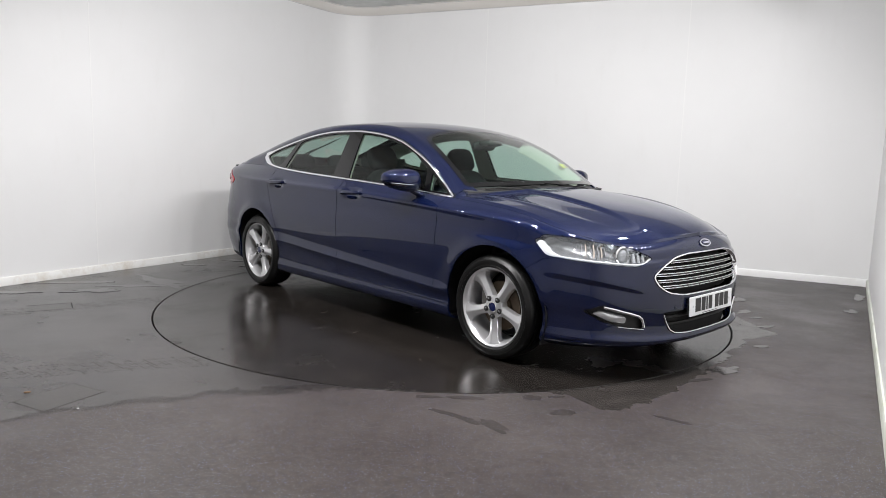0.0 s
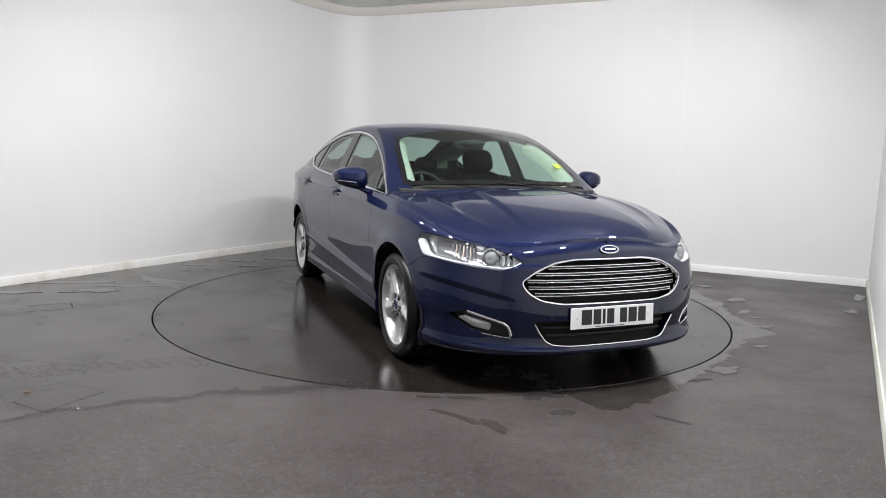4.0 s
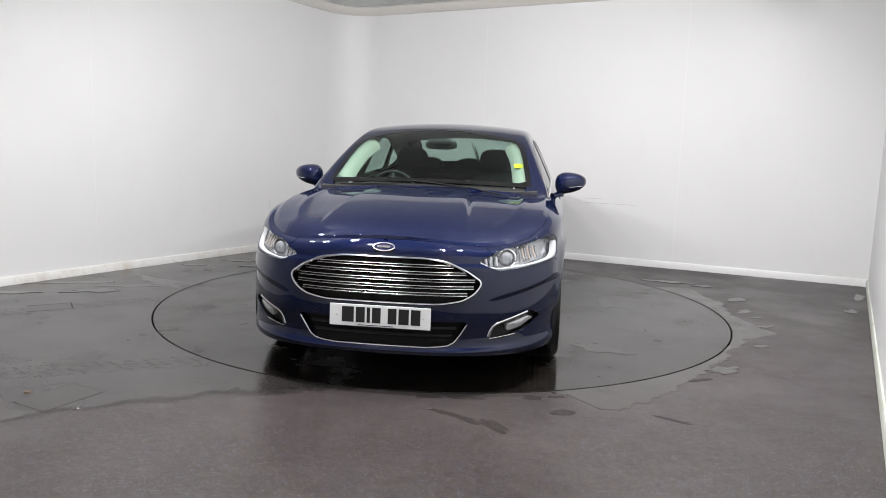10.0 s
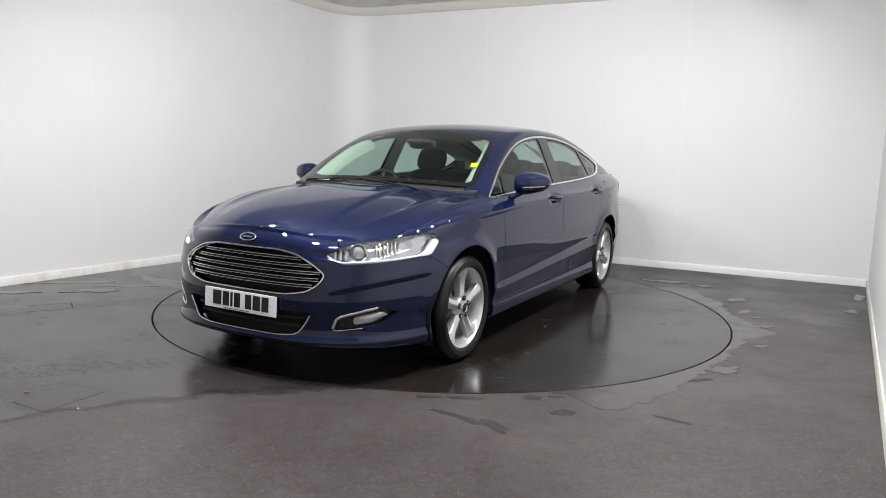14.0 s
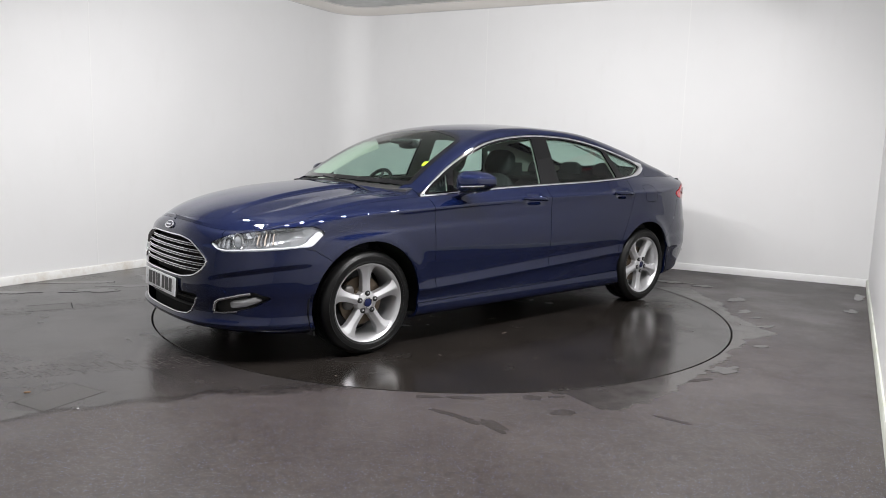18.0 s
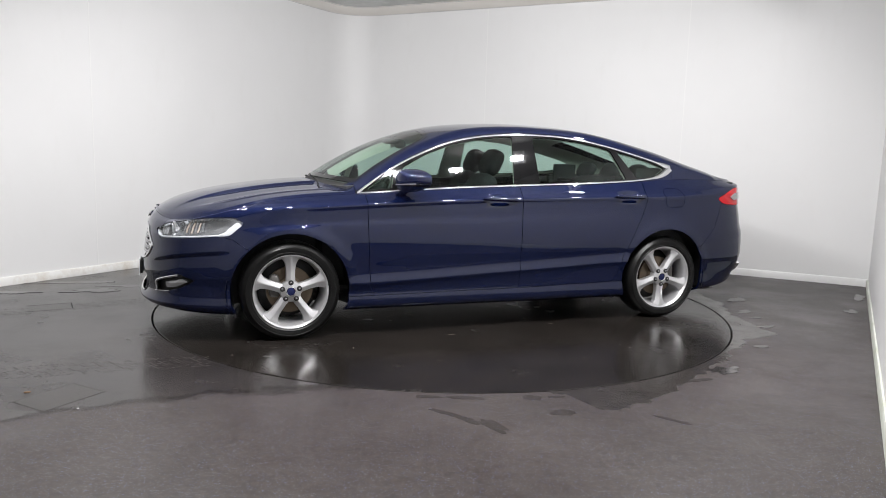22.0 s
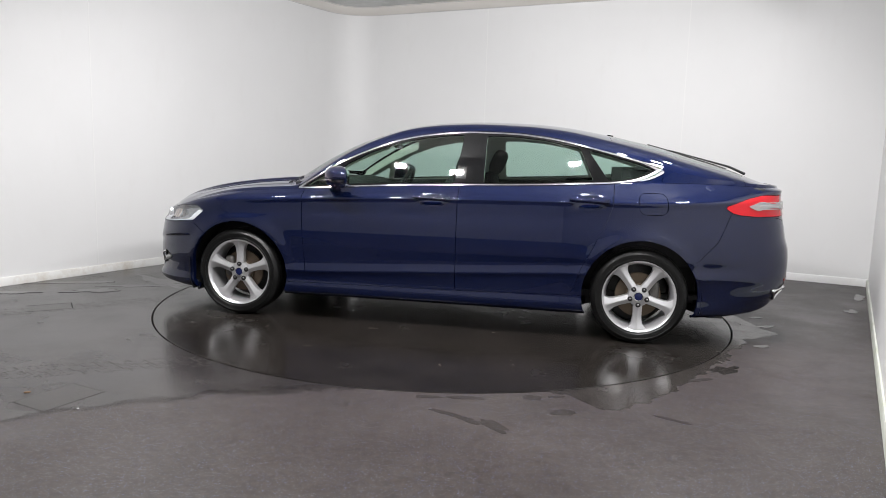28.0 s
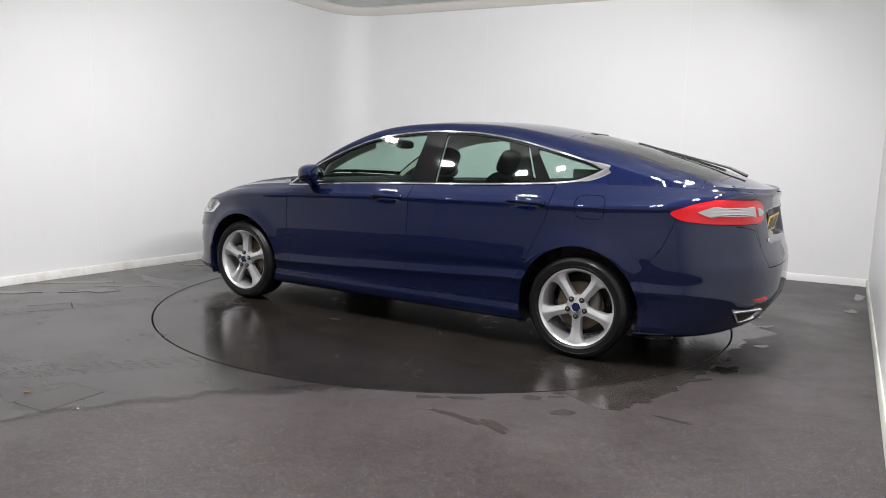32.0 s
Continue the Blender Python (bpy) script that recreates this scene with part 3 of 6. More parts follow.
bonnet_line = table((2.25, 0.787), (2.2, 0.822), (2.1, 0.868), (2.0, 0.899), (1.85, 0.933), (1.6, 0.970), (1.4, 0.992), (1.2, 1.006), (0.8, 1.01), (-2.6, 1.01))
roof_line = table((2.6, 0.2), (1.5, 0.80), (1.3, 0.945), (1.2, 1.010), (1.145, 1.044), (0.923, 1.178), (0.70, 1.288), (0.476, 1.366), (0.342, 1.405), (0.2, 1.434), (0.0, 1.457),
                  (-0.3, 1.471), (-0.6, 1.466), (-0.85, 1.448), (-1.08, 1.414), (-1.31, 1.370), (-1.55, 1.316), (-1.79, 1.248), (-2.03, 1.178), (-2.22, 1.110), (-2.32, 1.072), (-2.40, 1.050), (-2.8, 0.95))
sweep_of = table((2.6, 0.36), (1.0, 0.34), (0.6, 0.31), (0.3, 0.19), (-0.1, 0.04), (-0.8, 0.0), (-1.3, -0.10), (-2.6, -0.10))
crown_of = table((2.6, 0.05), (0.5, 0.07), (0, 0.10), (-1.0, 0.12), (-1.35, 0.13), (-1.7, 0.14), (-2.05, 0.12), (-2.25, 0.08), (-2.4, 0.02), (-2.8, 0.0))


def step(a, b, x):
    t = np.clip((x - a) / (b - a), 0, 1)
    return t * t * (3 - 2 * t)


def top_z(x, y):
    """Height of the bonnet, windscreen, roof, rear screen and tail lid over the plan."""
    x, y = np.asarray(x, float), np.abs(np.asarray(y, float))
    ye = np.maximum(rim_y_at(x), 0.02)
    zb, ze = bonnet_line(x), rim_z_at(x)
    f = np.clip(y / ye, 0, 1.2)
    zh = zb - (zb - ze) * f ** 2.7
    ridge = 0.30 + 0.10 * (1.2 - x) * -1.0
    dome = 1 - step(-0.004, 0.022, y - ridge)
    zh = zh - 0.017 * (1 - dome) * step(2.2, 1.75, x) * (1 - step(0.62, 0.95, f))
    crest = np.exp(-((f - 0.80) / 0.042) ** 2)
    zh = zh + 0.009 * crest * step(2.15, 1.7, x)
    zr = roof_line(x + sweep_of(x) * y * y) - crown_of(x) * y * y
    return np.where(x > 0.2, np.maximum(zh, zr), zr)


# window arch over the doors
arch_line = table((1.01, 0.941), (0.878, 1.031), (0.682, 1.150), (0.484, 1.242), (0.286, 1.314), (0.087, 1.355), (-0.114, 1.377), (-0.264, 1.385), (-0.522, 1.381),
                  (-0.729, 1.362), (-0.939, 1.326), (-1.152, 1.276), (-1.367, 1.221), (-1.541, 1.170), (-1.65, 1.135), (-1.8, 1.108), (-2.0, 1.09))
pillar_w = table((2.3, 0.05), (2.0, 0.10), (1.2, 0.11), (1.0, 0.085), (0.8, 0.065), (0.3, 0.070), (0.0, 0.09), (-1.0, 0.11), (-1.5, 0.14), (-1.8, 0.15), (-2.2, 0.12), (-2.45, 0.06))

chrome_low = table((1.01, 0.946), (0.83, 0.955), (0.286, 0.990), (-0.24, 1.012), (-0.711, 1.030), (-1.118, 1.053), (-1.25, 1.064), (-1.34, 1.076), (-1.42, 1.094), (-1.50, 1.130), (-1.545, 1.160))
# profiles under the rim: height and distance inside the outline, for nose, wing, door and tail
NOSE = [(-0.020, 0.082), (-0.050, 0.060), (-0.085, 0.048), (0.66, 0.038), (0.60, 0.026), (0.54, 0.016), (0.48, 0.008), (0.42, 0.004), (0.36, 0.008), (0.30, 0.016), (0.258, 0.008), (0.232, -0.012), (0.208, 0.004), (0.192, 0.06)]
WING = [(-0.022, 0.070), (-0.050, 0.050), (-0.080, 0.038), (0.735, 0.027), (0.69, 0.018), (0.64, 0.010), (0.57, 0.003), (0.50, 0.0), (0.43, 0.002), (0.36, 0.010), (0.29, 0.012), (0.235, 0.004), (0.20, 0.012), (0.172, 0.05)]
DOOR = [(0.040, 0.036), (0.006, 0.004), (-0.014, 0.0095), (-0.090, 0.009), (0.745, 0.003), (0.65, 0.0), (0.56, 0.004), (0.064, 0.0150), (0.004, 0.0055), (-0.020, 0.0150), (0.290, 0.022), (0.245, 0.015), (0.200, 0.022), (0.172, 0.085)]
TAIL = [(-0.016, 0.097), (-0.050, 0.106), (-0.105, 0.098), (0.88, 0.086), (0.80, 0.068), (0.72, 0.052), (0.64, 0.028), (0.56, 0.021), (0.48, 0.022), (0.42, 0.030), (0.37, 0.054), (0.33, 0.090), (0.285, 0.11), (0.26, 0.18)]
crease_z = table((1.6, 0.335), (0.9, 0.352), (0.0, 0.393), (-0.5, 0.418), (-1.03, 0.445), (-1.6, 0.45), (-2.5, 0.44))
shoulder_z = table((1.8, 0.80), (1.3, 0.845), (0.9, 0.870), (0.4, 0.892), (0.0, 0.905), (-0.6, 0.916), (-1.1, 0.922), (-1.5, 0.926), (-2.5, 0.93))

w_nose = pchip(key_s, [1, 1, 1, .85, .55, .25, .05] + [0] * 15, S)
w_tail = pchip(key_s, [0] * 14 + [0, .10, .30, .6, .9, 1, 1, 1], S)
w_wing = pchip(key_s, [0, 0, 0, .15, .45, .75, .9, .6, .3] + [0] * 13, S)
w_door = 1 - w_nose - w_tail - w_wing
for w in (w_nose, w_tail, w_wing, w_door):
    w[:] = smooth_line(w)

NZ = [np.array(rz)]
NO = [None]
cz, sz = crease_z(ox), shoulder_z(ox)
for k in range(14):
    zd = DOOR[k][0]
    zdoor = sz + zd if k < 4 else (cz + zd if 7 <= k <= 9 else np.full(NU, zd))
    ref = rz if k < 3 else 0.0
    NZ.append(ref * (w_nose + w_wing + w_tail) + w_nose * NOSE[k][0] + w_wing * WING[k][0] + w_door * zdoor + w_tail * TAIL[k][0])
    NZ[-1] = np.minimum(NZ[-1], NZ[-2] - 0.009)
    NO.append(w_nose * NOSE[k][1] + w_wing * WING[k][1] + w_door * DOOR[k][1] + w_tail * TAIL[k][1])

ROWS_LOW, ROWS_WIN, ROWS_PIL = 88, 26, 12
NV = ROWS_LOW + ROWS_WIN + ROWS_PIL + 1


def side_columns():
    """Columns of points from the sill up to the roof's edge, one for each station of the outline."""
    cols = np.zeros((NU, NV, 3))
    edge = np.zeros((NU, 2))
    for i in range(NU):
        pts = [(rx[i], ry[i], rz[i])]
        for k in range(1, 15):
            pts.append((ox[i] + inx[i] * NO[k][i], max(oy[i] + iny[i] * NO[k][i], 0.0), NZ[k][i]))
        pts = np.array(pts)[::-1]
        chord = np.concatenate([[0], np.cumsum(np.linalg.norm(np.diff(pts, axis=0), axis=1))])
        fine = np.linspace(0, chord[-1], 240)
        low = np.stack([pchip(chord, pts[:, a], fine) for a in range(3)], 1)
        keep = low[-1].copy()
        for _ in range(3):
            low[1:-1] = 0.25 * low[:-2] + 0.5 * low[1:-1] + 0.25 * low[2:]
        low[-1] = keep
        at = np.linspace(0, chord[-1], ROWS_LOW + 1)
        cols[i, :ROWS_LOW + 1] = np.stack([np.interp(at, fine, low[:, a]) for a in range(3)], 1)
        # above the rim: side glass up to the arch, then the pillar round to the top
        t = np.array([rx[i], ry[i], rz[i]])
        q = np.array([mx[i], 0.0])
        far = np.hypot(*(q - t[:2]))
        d = (q - t[:2]) / max(far, 1e-6)
        rise = max(float(arch_line(rx[i])) - rz[i], 0.0) if -2.0 < rx[i] < 1.02 else 0.0
        rise = max(rise, 0.016)
        lean = 0.44 * rise + 0.13 * rise * rise if rise > 0.03 else 0.44 * 0.03 + (0.03 - rise) * 0.9
        lean = min(lean, 0.35 * far)
        for j in range(1, ROWS_WIN + 1):
            f = j / ROWS_WIN
            g = 0.44 * rise * f + 0.13 * (rise * f) ** 2
            g = g * lean / (0.44 * rise + 0.13 * rise * rise)
            cols[i, ROWS_LOW + j] = (*(t[:2] + d * g), rz[i] + rise * f)
        c = cols[i, ROWS_LOW + ROWS_WIN].copy()
        w = min(float(pillar_w(rx[i])), 0.4 * max(far - lean, 0))
        e2 = c[:2] + d * w
        ze = float(top_z(*e2))
        ze = max(ze, c[2] + 0.004)
        slope = (float(top_z(*(e2 + d * 0.01))) - ze) / 0.01
        slope = min(max(slope, 0.0), 0.8)
        gap = w
        run = max(lean / rise, 0.2)
        up = (ze - c[2] - slope * gap) / max(1 - slope * run, 0.3)
        up = min(max(up, 0.15 * (ze - c[2])), 0.98 * (ze - c[2]))
        ctrl = np.array([*(c[:2] + d * min(run * up, 0.7 * gap)), c[2] + up])
        end = np.array([*e2, ze])
        for j in range(1, ROWS_PIL + 1):
            f = j / ROWS_PIL
            cols[i, ROWS_LOW + ROWS_WIN + j] = (1 - f) ** 2 * c + 2 * f * (1 - f) * ctrl + f * f * end
        edge[i] = e2
    return cols, edge


COLS, EDGE = side_columns()
for _ in range(6):     # ease the columns against their neighbours
    COLS[1:-1] = 0.25 * COLS[:-2] + 0.5 * COLS[1:-1] + 0.25 * COLS[2:]
COLS[0, :, 1] = COLS[-1, :, 1] = 0.0
# hollow for the rear number plate
for i in range(2 * NU // 3, NU):
    depth = 0.060 * float(step(0.43, 0.275, oy[i]))
    if ox[i] < -2.2 and depth > 0:
        zz = COLS[i, :ROWS_LOW + 1, 2]
        COLS[i, :ROWS_LOW + 1, 0] += depth * step(0.745, 0.785, zz) * step(0.955, 0.915, zz)
# crease of the front bumper: rises from the grille's corner to the wing, hollow below it
for i in range(NU // 3):
    if ox[i] < 1.7:
        break
    y_, zc = oy[i], 0.492 + 0.235 * (oy[i] - 0.53)
    amount = 0.010 * float(step(0.50, 0.66, y_)) * float(step(1.74, 1.95, ox[i]))
    low_z = zc - COLS[i, :ROWS_LOW + 1, 2]
    hollow = step(-0.008, 0.014, low_z) * np.exp(-np.maximum(low_z, 0) / 0.06) - 0.35 * np.exp(-((low_z + 0.02) / 0.03) ** 2)
    COLS[i, :ROWS_LOW + 1, 0] += inx[i] * amount * hollow
    COLS[i, :ROWS_LOW + 1, 1] += iny[i] * amount * hollow
for hx, hz in ((0.0, 0.908), (-1.062, 0.932)):     # finger hollows behind the door handles
    COLS[:, :, 1] -= 0.020 * np.exp(-(np.abs(COLS[:, :, 0] - hx + 0.01) / 0.085) ** 4 - (np.abs(COLS[:, :, 2] - hz) / 0.034) ** 4)
for cx in (1.425, -1.425):     # flared lips over the wheels
    r_ = np.hypot(COLS[:, :ROWS_LOW, 0] - cx, COLS[:, :ROWS_LOW, 2] - 0.318)
    COLS[:, :ROWS_LOW, 1] += 0.013 * np.exp(-((r_ - 0.385) / 0.050) ** 2) * step(0.60, 0.75, oy)[:, None] * step(0.32, 0.48, COLS[:, :ROWS_LOW, 2])
EDGE = COLS[:, -1, :2].copy()


def on_side(s, z):
    """The point of the side's skin at length s along the outline and height z, row by row."""
    i = np.clip((np.asarray(s, float) / S[-1]) * (NU - 1), 0, NU - 1.0001)
    k = i.astype(int) if hasattr(i, "astype") else int(i)
    f = i - k
    col = COLS[k] * (1 - f) + COLS[k + 1] * f
    return np.array([np.interp(z, col[:, 2], col[:, a]) for a in (0, 1)] + [z])


def side_normal(s, z):
    a, b = on_side(s + 0.01, z) - on_side(s - 0.01, z), on_side(s, z + 0.01) - on_side(s, z - 0.01)
    n = np.cross(b, a)
    n = n / max(np.linalg.norm(n), 1e-9)
    p = on_side(s, z)
    out = np.array([ox[int(min(s / S[-1] * (NU - 1), NU - 1))] * 0.3, p[1], 0.0])
    return n if n @ out >= 0 else -n


# ---------------------------------------------------------------- cutting the skin into panels
def inside(poly, px, py):
    """Which points lie in a closed polygon."""
    poly = np.asarray(poly, float)
    hit = np.zeros(px.shape, bool)
    x0, y0 = poly[-1]
    for x1, y1 in poly:
        cross = ((y1 > py) != (y0 > py))
        with np.errstate(divide="ignore", invalid="ignore"):
            xx = (x0 - x1) * (py - y1) / (y0 - y1) + x1
        hit ^= cross & (px < xx)
        x0, y0 = x1, y1
    return hit


def rounded(poly, r=0.02, n=5):
    """A polygon with its corners rounded."""
    out = []
    m = len(poly)
    for i in range(m):
        a, b, c = (np.array(poly[(i + k) % m], float) for k in (-1, 0, 1))
        la, lc = np.linalg.norm(a - b), np.linalg.norm(c - b)
        p, q = b + (a - b) * min(r / la, 0.45), b + (c - b) * min(r / lc, 0.45)
        for k in range(n + 1):
            f = k / n
            out.append(tuple((1 - f) ** 2 * p + 2 * f * (1 - f) * b + f * f * q))
    return out


def snap(poly, px, py, locked, lo=0, hi=None):
    """Moves grid points next to a polygon's outline onto it. px, py: (rows, columns)."""
    hi = px.shape[1] if hi is None else hi
    isin = inside(poly, px, py)
    pts = np.asarray(poly + [poly[0]], float)
    for di, dj in ((0, 1), (1, 0), (1, 1), (1, -1)):
        ii, jj = np.nonzero(isin[:px.shape[0] - di, :] != np.roll(isin, (-di, -dj), (0, 1))[:px.shape[0] - di, :])
        for i, j in zip(ii, jj):
            i2, j2 = i + di, j + dj
            if not (lo <= j2 < hi and lo <= j < hi) or (dj and di and (locked[i, j] or locked[i2, j2])):
                continue
            if locked[i, j] or locked[i2, j2]:
                continue
            ax, ay, bx, by = px[i, j], py[i, j], px[i2, j2], py[i2, j2]
            x0, y0, x1, y1 = pts[:-1, 0], pts[:-1, 1], pts[1:, 0], pts[1:, 1]
            den = (bx - ax) * (y1 - y0) - (by - ay) * (x1 - x0)
            den = np.where(np.abs(den) < 1e-12, 1e-12, den)
            t = ((x0 - ax) * (y1 - y0) - (y0 - ay) * (x1 - x0)) / den
            u = ((x0 - ax) * (by - ay) - (y0 - ay) * (bx - ax)) / den
            ok = (t >= 0) & (t <= 1) & (u >= -1e-9) & (u <= 1 + 1e-9)
            if not ok.any():
                continue
            tt = t[ok][0]
            x, y = ax + (bx - ax) * tt, ay + (by - ay) * tt
            if tt < 0.5:
                px[i, j], py[i, j], locked[i, j] = x, y, True
            else:
                px[i2, j2], py[i2, j2], locked[i2, j2] = x, y, True


def circle(x, z, r, n=48):
    return [(x + r * math.cos(2 * math.pi * k / n), z + r * math.sin(2 * math.pi * k / n)) for k in range(n)]


def sx(*pts):
    """Side polygon: (x, z) pairs to (length, z)."""
    return [(float(along_x(x)), z) for x, z in pts]


def sy(*pts):
    return [(float(along_y(y)) if y >= 0 else y, z) for y, z in pts]


def rear_y(*pts):
    return [(float(along_y(y, True)), z) for y, z in pts]


WHEEL_X, WHEEL_Z, ARCH_R = 1.425, 0.318, 0.375
POLY = {}
POLY["arch_front"] = [(float(along_x(x)), z) for x, z in circle(WHEEL_X, WHEEL_Z, ARCH_R, 120)]
POLY["arch_rear"] = [(float(along_x(x)), z) for x, z in circle(-WHEEL_X, WHEEL_Z, ARCH_R, 120)]
POLY["front_glass"] = rounded(sx((0.70, 0.985), (0.655, 1.120), (0.484, 1.214), (0.286, 1.287), (0.087, 1.328), (-0.10, 1.349), (-0.190, 1.354), (-0.150, 1.020), (0.3, 1.006)), 0.02)
POLY["mirror_quarter"] = rounded(sx((0.925, 0.968), (0.86, 1.012), (0.72, 1.087), (0.745, 0.978)), 0.015)
POLY["rear_glass"] = rounded(sx((-0.352, 1.352), (-0.522, 1.353), (-0.729, 1.335), (-0.90, 1.304), (-0.995, 1.280), (-1.095, 1.066), (-0.75, 1.044), (-0.354, 1.026)), 0.02)
POLY["quarter_glass"] = rounded(sx((-1.050, 1.272), (-1.152, 1.249), (-1.367, 1.194), (-1.478, 1.155), (-1.37, 1.098), (-1.30, 1.084), (-1.19, 1.073)), 0.025)
POLY["headlight"] = rounded(sy((0.495, 0.684), (0.60, 0.640)) + sx((2.0, 0.660), (1.80, 0.680), (1.712, 0.757), (1.78, 0.792), (1.95, 0.783)) + sy((0.62, 0.738)), 0.02)
POLY["grille"] = rounded(sy((0.512, 0.584), (0.475, 0.530), (0.41, 0.492), (0.30, 0.474), (-0.2, 0.466), (-0.2, 0.700), (0.22, 0.698), (0.335, 0.682), (0.435, 0.640)), 0.03)
POLY["intake"] = rounded(sy((0.445, 0.385), (0.375, 0.272), (0.31, 0.256), (-0.2, 0.252), (-0.2, 0.385)), 0.03)
POLY["fog_recess"] = rounded(sy((0.74, 0.428), (0.565, 0.366), (0.540, 0.298), (0.60, 0.292), (0.74, 0.335), (0.805, 0.390)), 0.02)
POLY["fuel_flap"] = rounded(sx((-1.385, 1.0), (-1.565, 1.003), (-1.575, 0.866), (-1.395, 0.862)), 0.05)
POLY["tail_light"] = rounded(sx((-1.925, 0.928), (-2.08, 0.985), (-2.20, 1.012)) + rear_y((0.56, 1.012), (0.46, 0.975), (0.47, 0.905), (0.56, 0.875)) + sx((-2.14, 0.872), (-2.0, 0.885)), 0.03)
POLY["front_door"] = sx((0.935, 1.2), (0.935, 0.905), (0.922, 0.55), (0.905, 0.33), (0.875, 0.272), (-0.186, 0.282), (-0.186, 0.5), (-0.190, 1.2))
POLY["rear_door"] = sx((-0.190, 1.2), (-0.186, 0.5), (-0.186, 0.282), (-0.96, 0.302), (-1.00, 0.36), (-1.035, 0.48), (-1.111, 0.636), (-1.19, 0.80), (-1.222, 0.90), (-1.236, 1.2))
POLY["sill"] = sx((1.12, 0.1), (1.12, 0.270), (0.875, 0.272), (-0.186, 0.282), (-0.96, 0.302), (-1.12, 0.304), (-1.12, 0.1))
POLY["front_bumper"] = [(-0.1, 0.05), (-0.1, 0.80)] + sy((0.45, 0.80), (0.62, 0.70)) + sx((1.86, 0.672), (1.78, 0.655), (1.70, 0.60), (1.62, 0.5), (1.62, 0.05))
POLY["tailgate"] = rear_y((0.60, 1.2), (0.595, 0.86), (0.56, 0.72), (0.50, 0.622), (0.0, 0.612)) + [(S[-1] + 0.1, 0.612), (S[-1] + 0.1, 1.2)]
POLY["rear_bumper"] = sx((-1.65, 0.05), (-1.65, 0.5), (-1.79, 0.575), (-1.90, 0.70), (-1.95, 0.82), (-1.98, 0.90), (-2.12, 0.90)) + rear_y((0.62, 0.84), (0.56, 0.72), (0.50, 0.622), (0.0, 0.612)) + [(S[-1] + 0.1, 0.612), (S[-1] + 0.1, 0.05)]
SIDE_ORDER = ["arch_front", "arch_rear", "front_glass", "mirror_quarter", "rear_glass", "quarter_glass", "headlight", "grille", "intake", "fog_recess", "fuel_flap", "tail_light",
              "front_door", "rear_door", "sill", "front_bumper", "tailgate", "rear_bumper"]

# snapping works row by row on (length, height); columns then give back the point in space
GS = np.repeat(S[:, None], NV, 1)
GZ = COLS[:, :, 2].copy()
LOCK = np.zeros((NU, NV), bool)
for nm in SIDE_ORDER:
    above = nm in ("front_glass", "mirror_quarter", "rear_glass", "quarter_glass")
    snap(POLY[nm], GS, GZ, LOCK, ROWS_LOW if above else 0, ROWS_LOW + ROWS_WIN if above else ROWS_LOW + 1)
SIDE_PTS = COLS.copy()
for i, j in zip(*np.nonzero(LOCK)):
    SIDE_PTS[i, j] = on_side(GS[i, j], GZ[i, j])
for i in (0, NU - 1):
    SIDE_PTS[i, :, 1] = 0.0


def quads(nu, nv, locked):
    """Faces of a grid; a square with two opposite points on an outline is cut across."""
    out = []
    for i in range(nu - 1):
        for j in range(nv - 1):
            a, b, c, d = i * nv + j, (i + 1) * nv + j, (i + 1) * nv + j + 1, i * nv + j + 1
            la, lb, lc, ld = locked[i, j], locked[i + 1, j], locked[i + 1, j + 1], locked[i, j + 1]
            if la and lc and not (lb and ld):
                out += [(a, b, c), (a, c, d)]
            elif lb and ld:
                out += [(a, b, d), (b, c, d)]
            else:
                out.append((a, b, c, d))
    return out


side_faces = quads(NU, NV, LOCK)
flat_s, flat_z = GS.ravel(), GZ.ravel()
fs = np.array([np.mean(flat_s[list(f)]) for f in side_faces])
fz = np.array([np.mean(flat_z[list(f)]) for f in side_faces])
fj = np.array([min(v % NV for v in f) for f in side_faces])
side_kind = np.full(len(side_faces), "", dtype=object)
free = np.ones(len(side_faces), bool)


def claim(name, which):
    global free
    take = free & which
    side_kind[take] = name
    free = free & ~take


low, win, pil = fj < ROWS_LOW, (fj >= ROWS_LOW) & (fj < ROWS_LOW + ROWS_WIN), fj >= ROWS_LOW + ROWS_WIN
S_FRONT, S_REAR = float(along_x(1.0)), float(along_x(-1.545))
for nm in ("arch_front", "arch_rear"):
    claim(nm, low & inside(POLY[nm], fs, fz) & (fz < 0.75))
for nm in ("front_glass", "mirror_quarter", "rear_glass", "quarter_glass"):
    claim(nm, win & inside(POLY[nm], fs, fz))
for nm in ("headlight", "grille", "intake", "fog_recess", "fuel_flap", "tail_light", "front_door", "rear_door", "sill", "front_bumper", "tailgate", "rear_bumper"):
    claim(nm, low & inside(POLY[nm], fs, fz))
claim("wing", low & (fs < float(along_x(0.5))))
claim("quarter", low)
DLO = [(float(along_x(x)), float(chrome_low(x))) for x in np.linspace(1.0, -1.54, 60)] + [(float(along_x(x)), float(arch_line(x)) - 0.006) for x in np.linspace(-1.54, 1.0, 60)]
claim("window_frame", win & (fs > S_FRONT) & (fs < S_REAR) & (inside(DLO, fs, fz) | (fs < float(along_x(-0.9)))))
claim("quarter", win & (fs > float(along_x(-0.9))) & (fs < S_REAR) & (fz < 1.14))
claim("bonnet", (fs < S_FRONT))
claim("tailgate", fs > float(along_x(-2.12)))
claim("roof_side", free.copy())

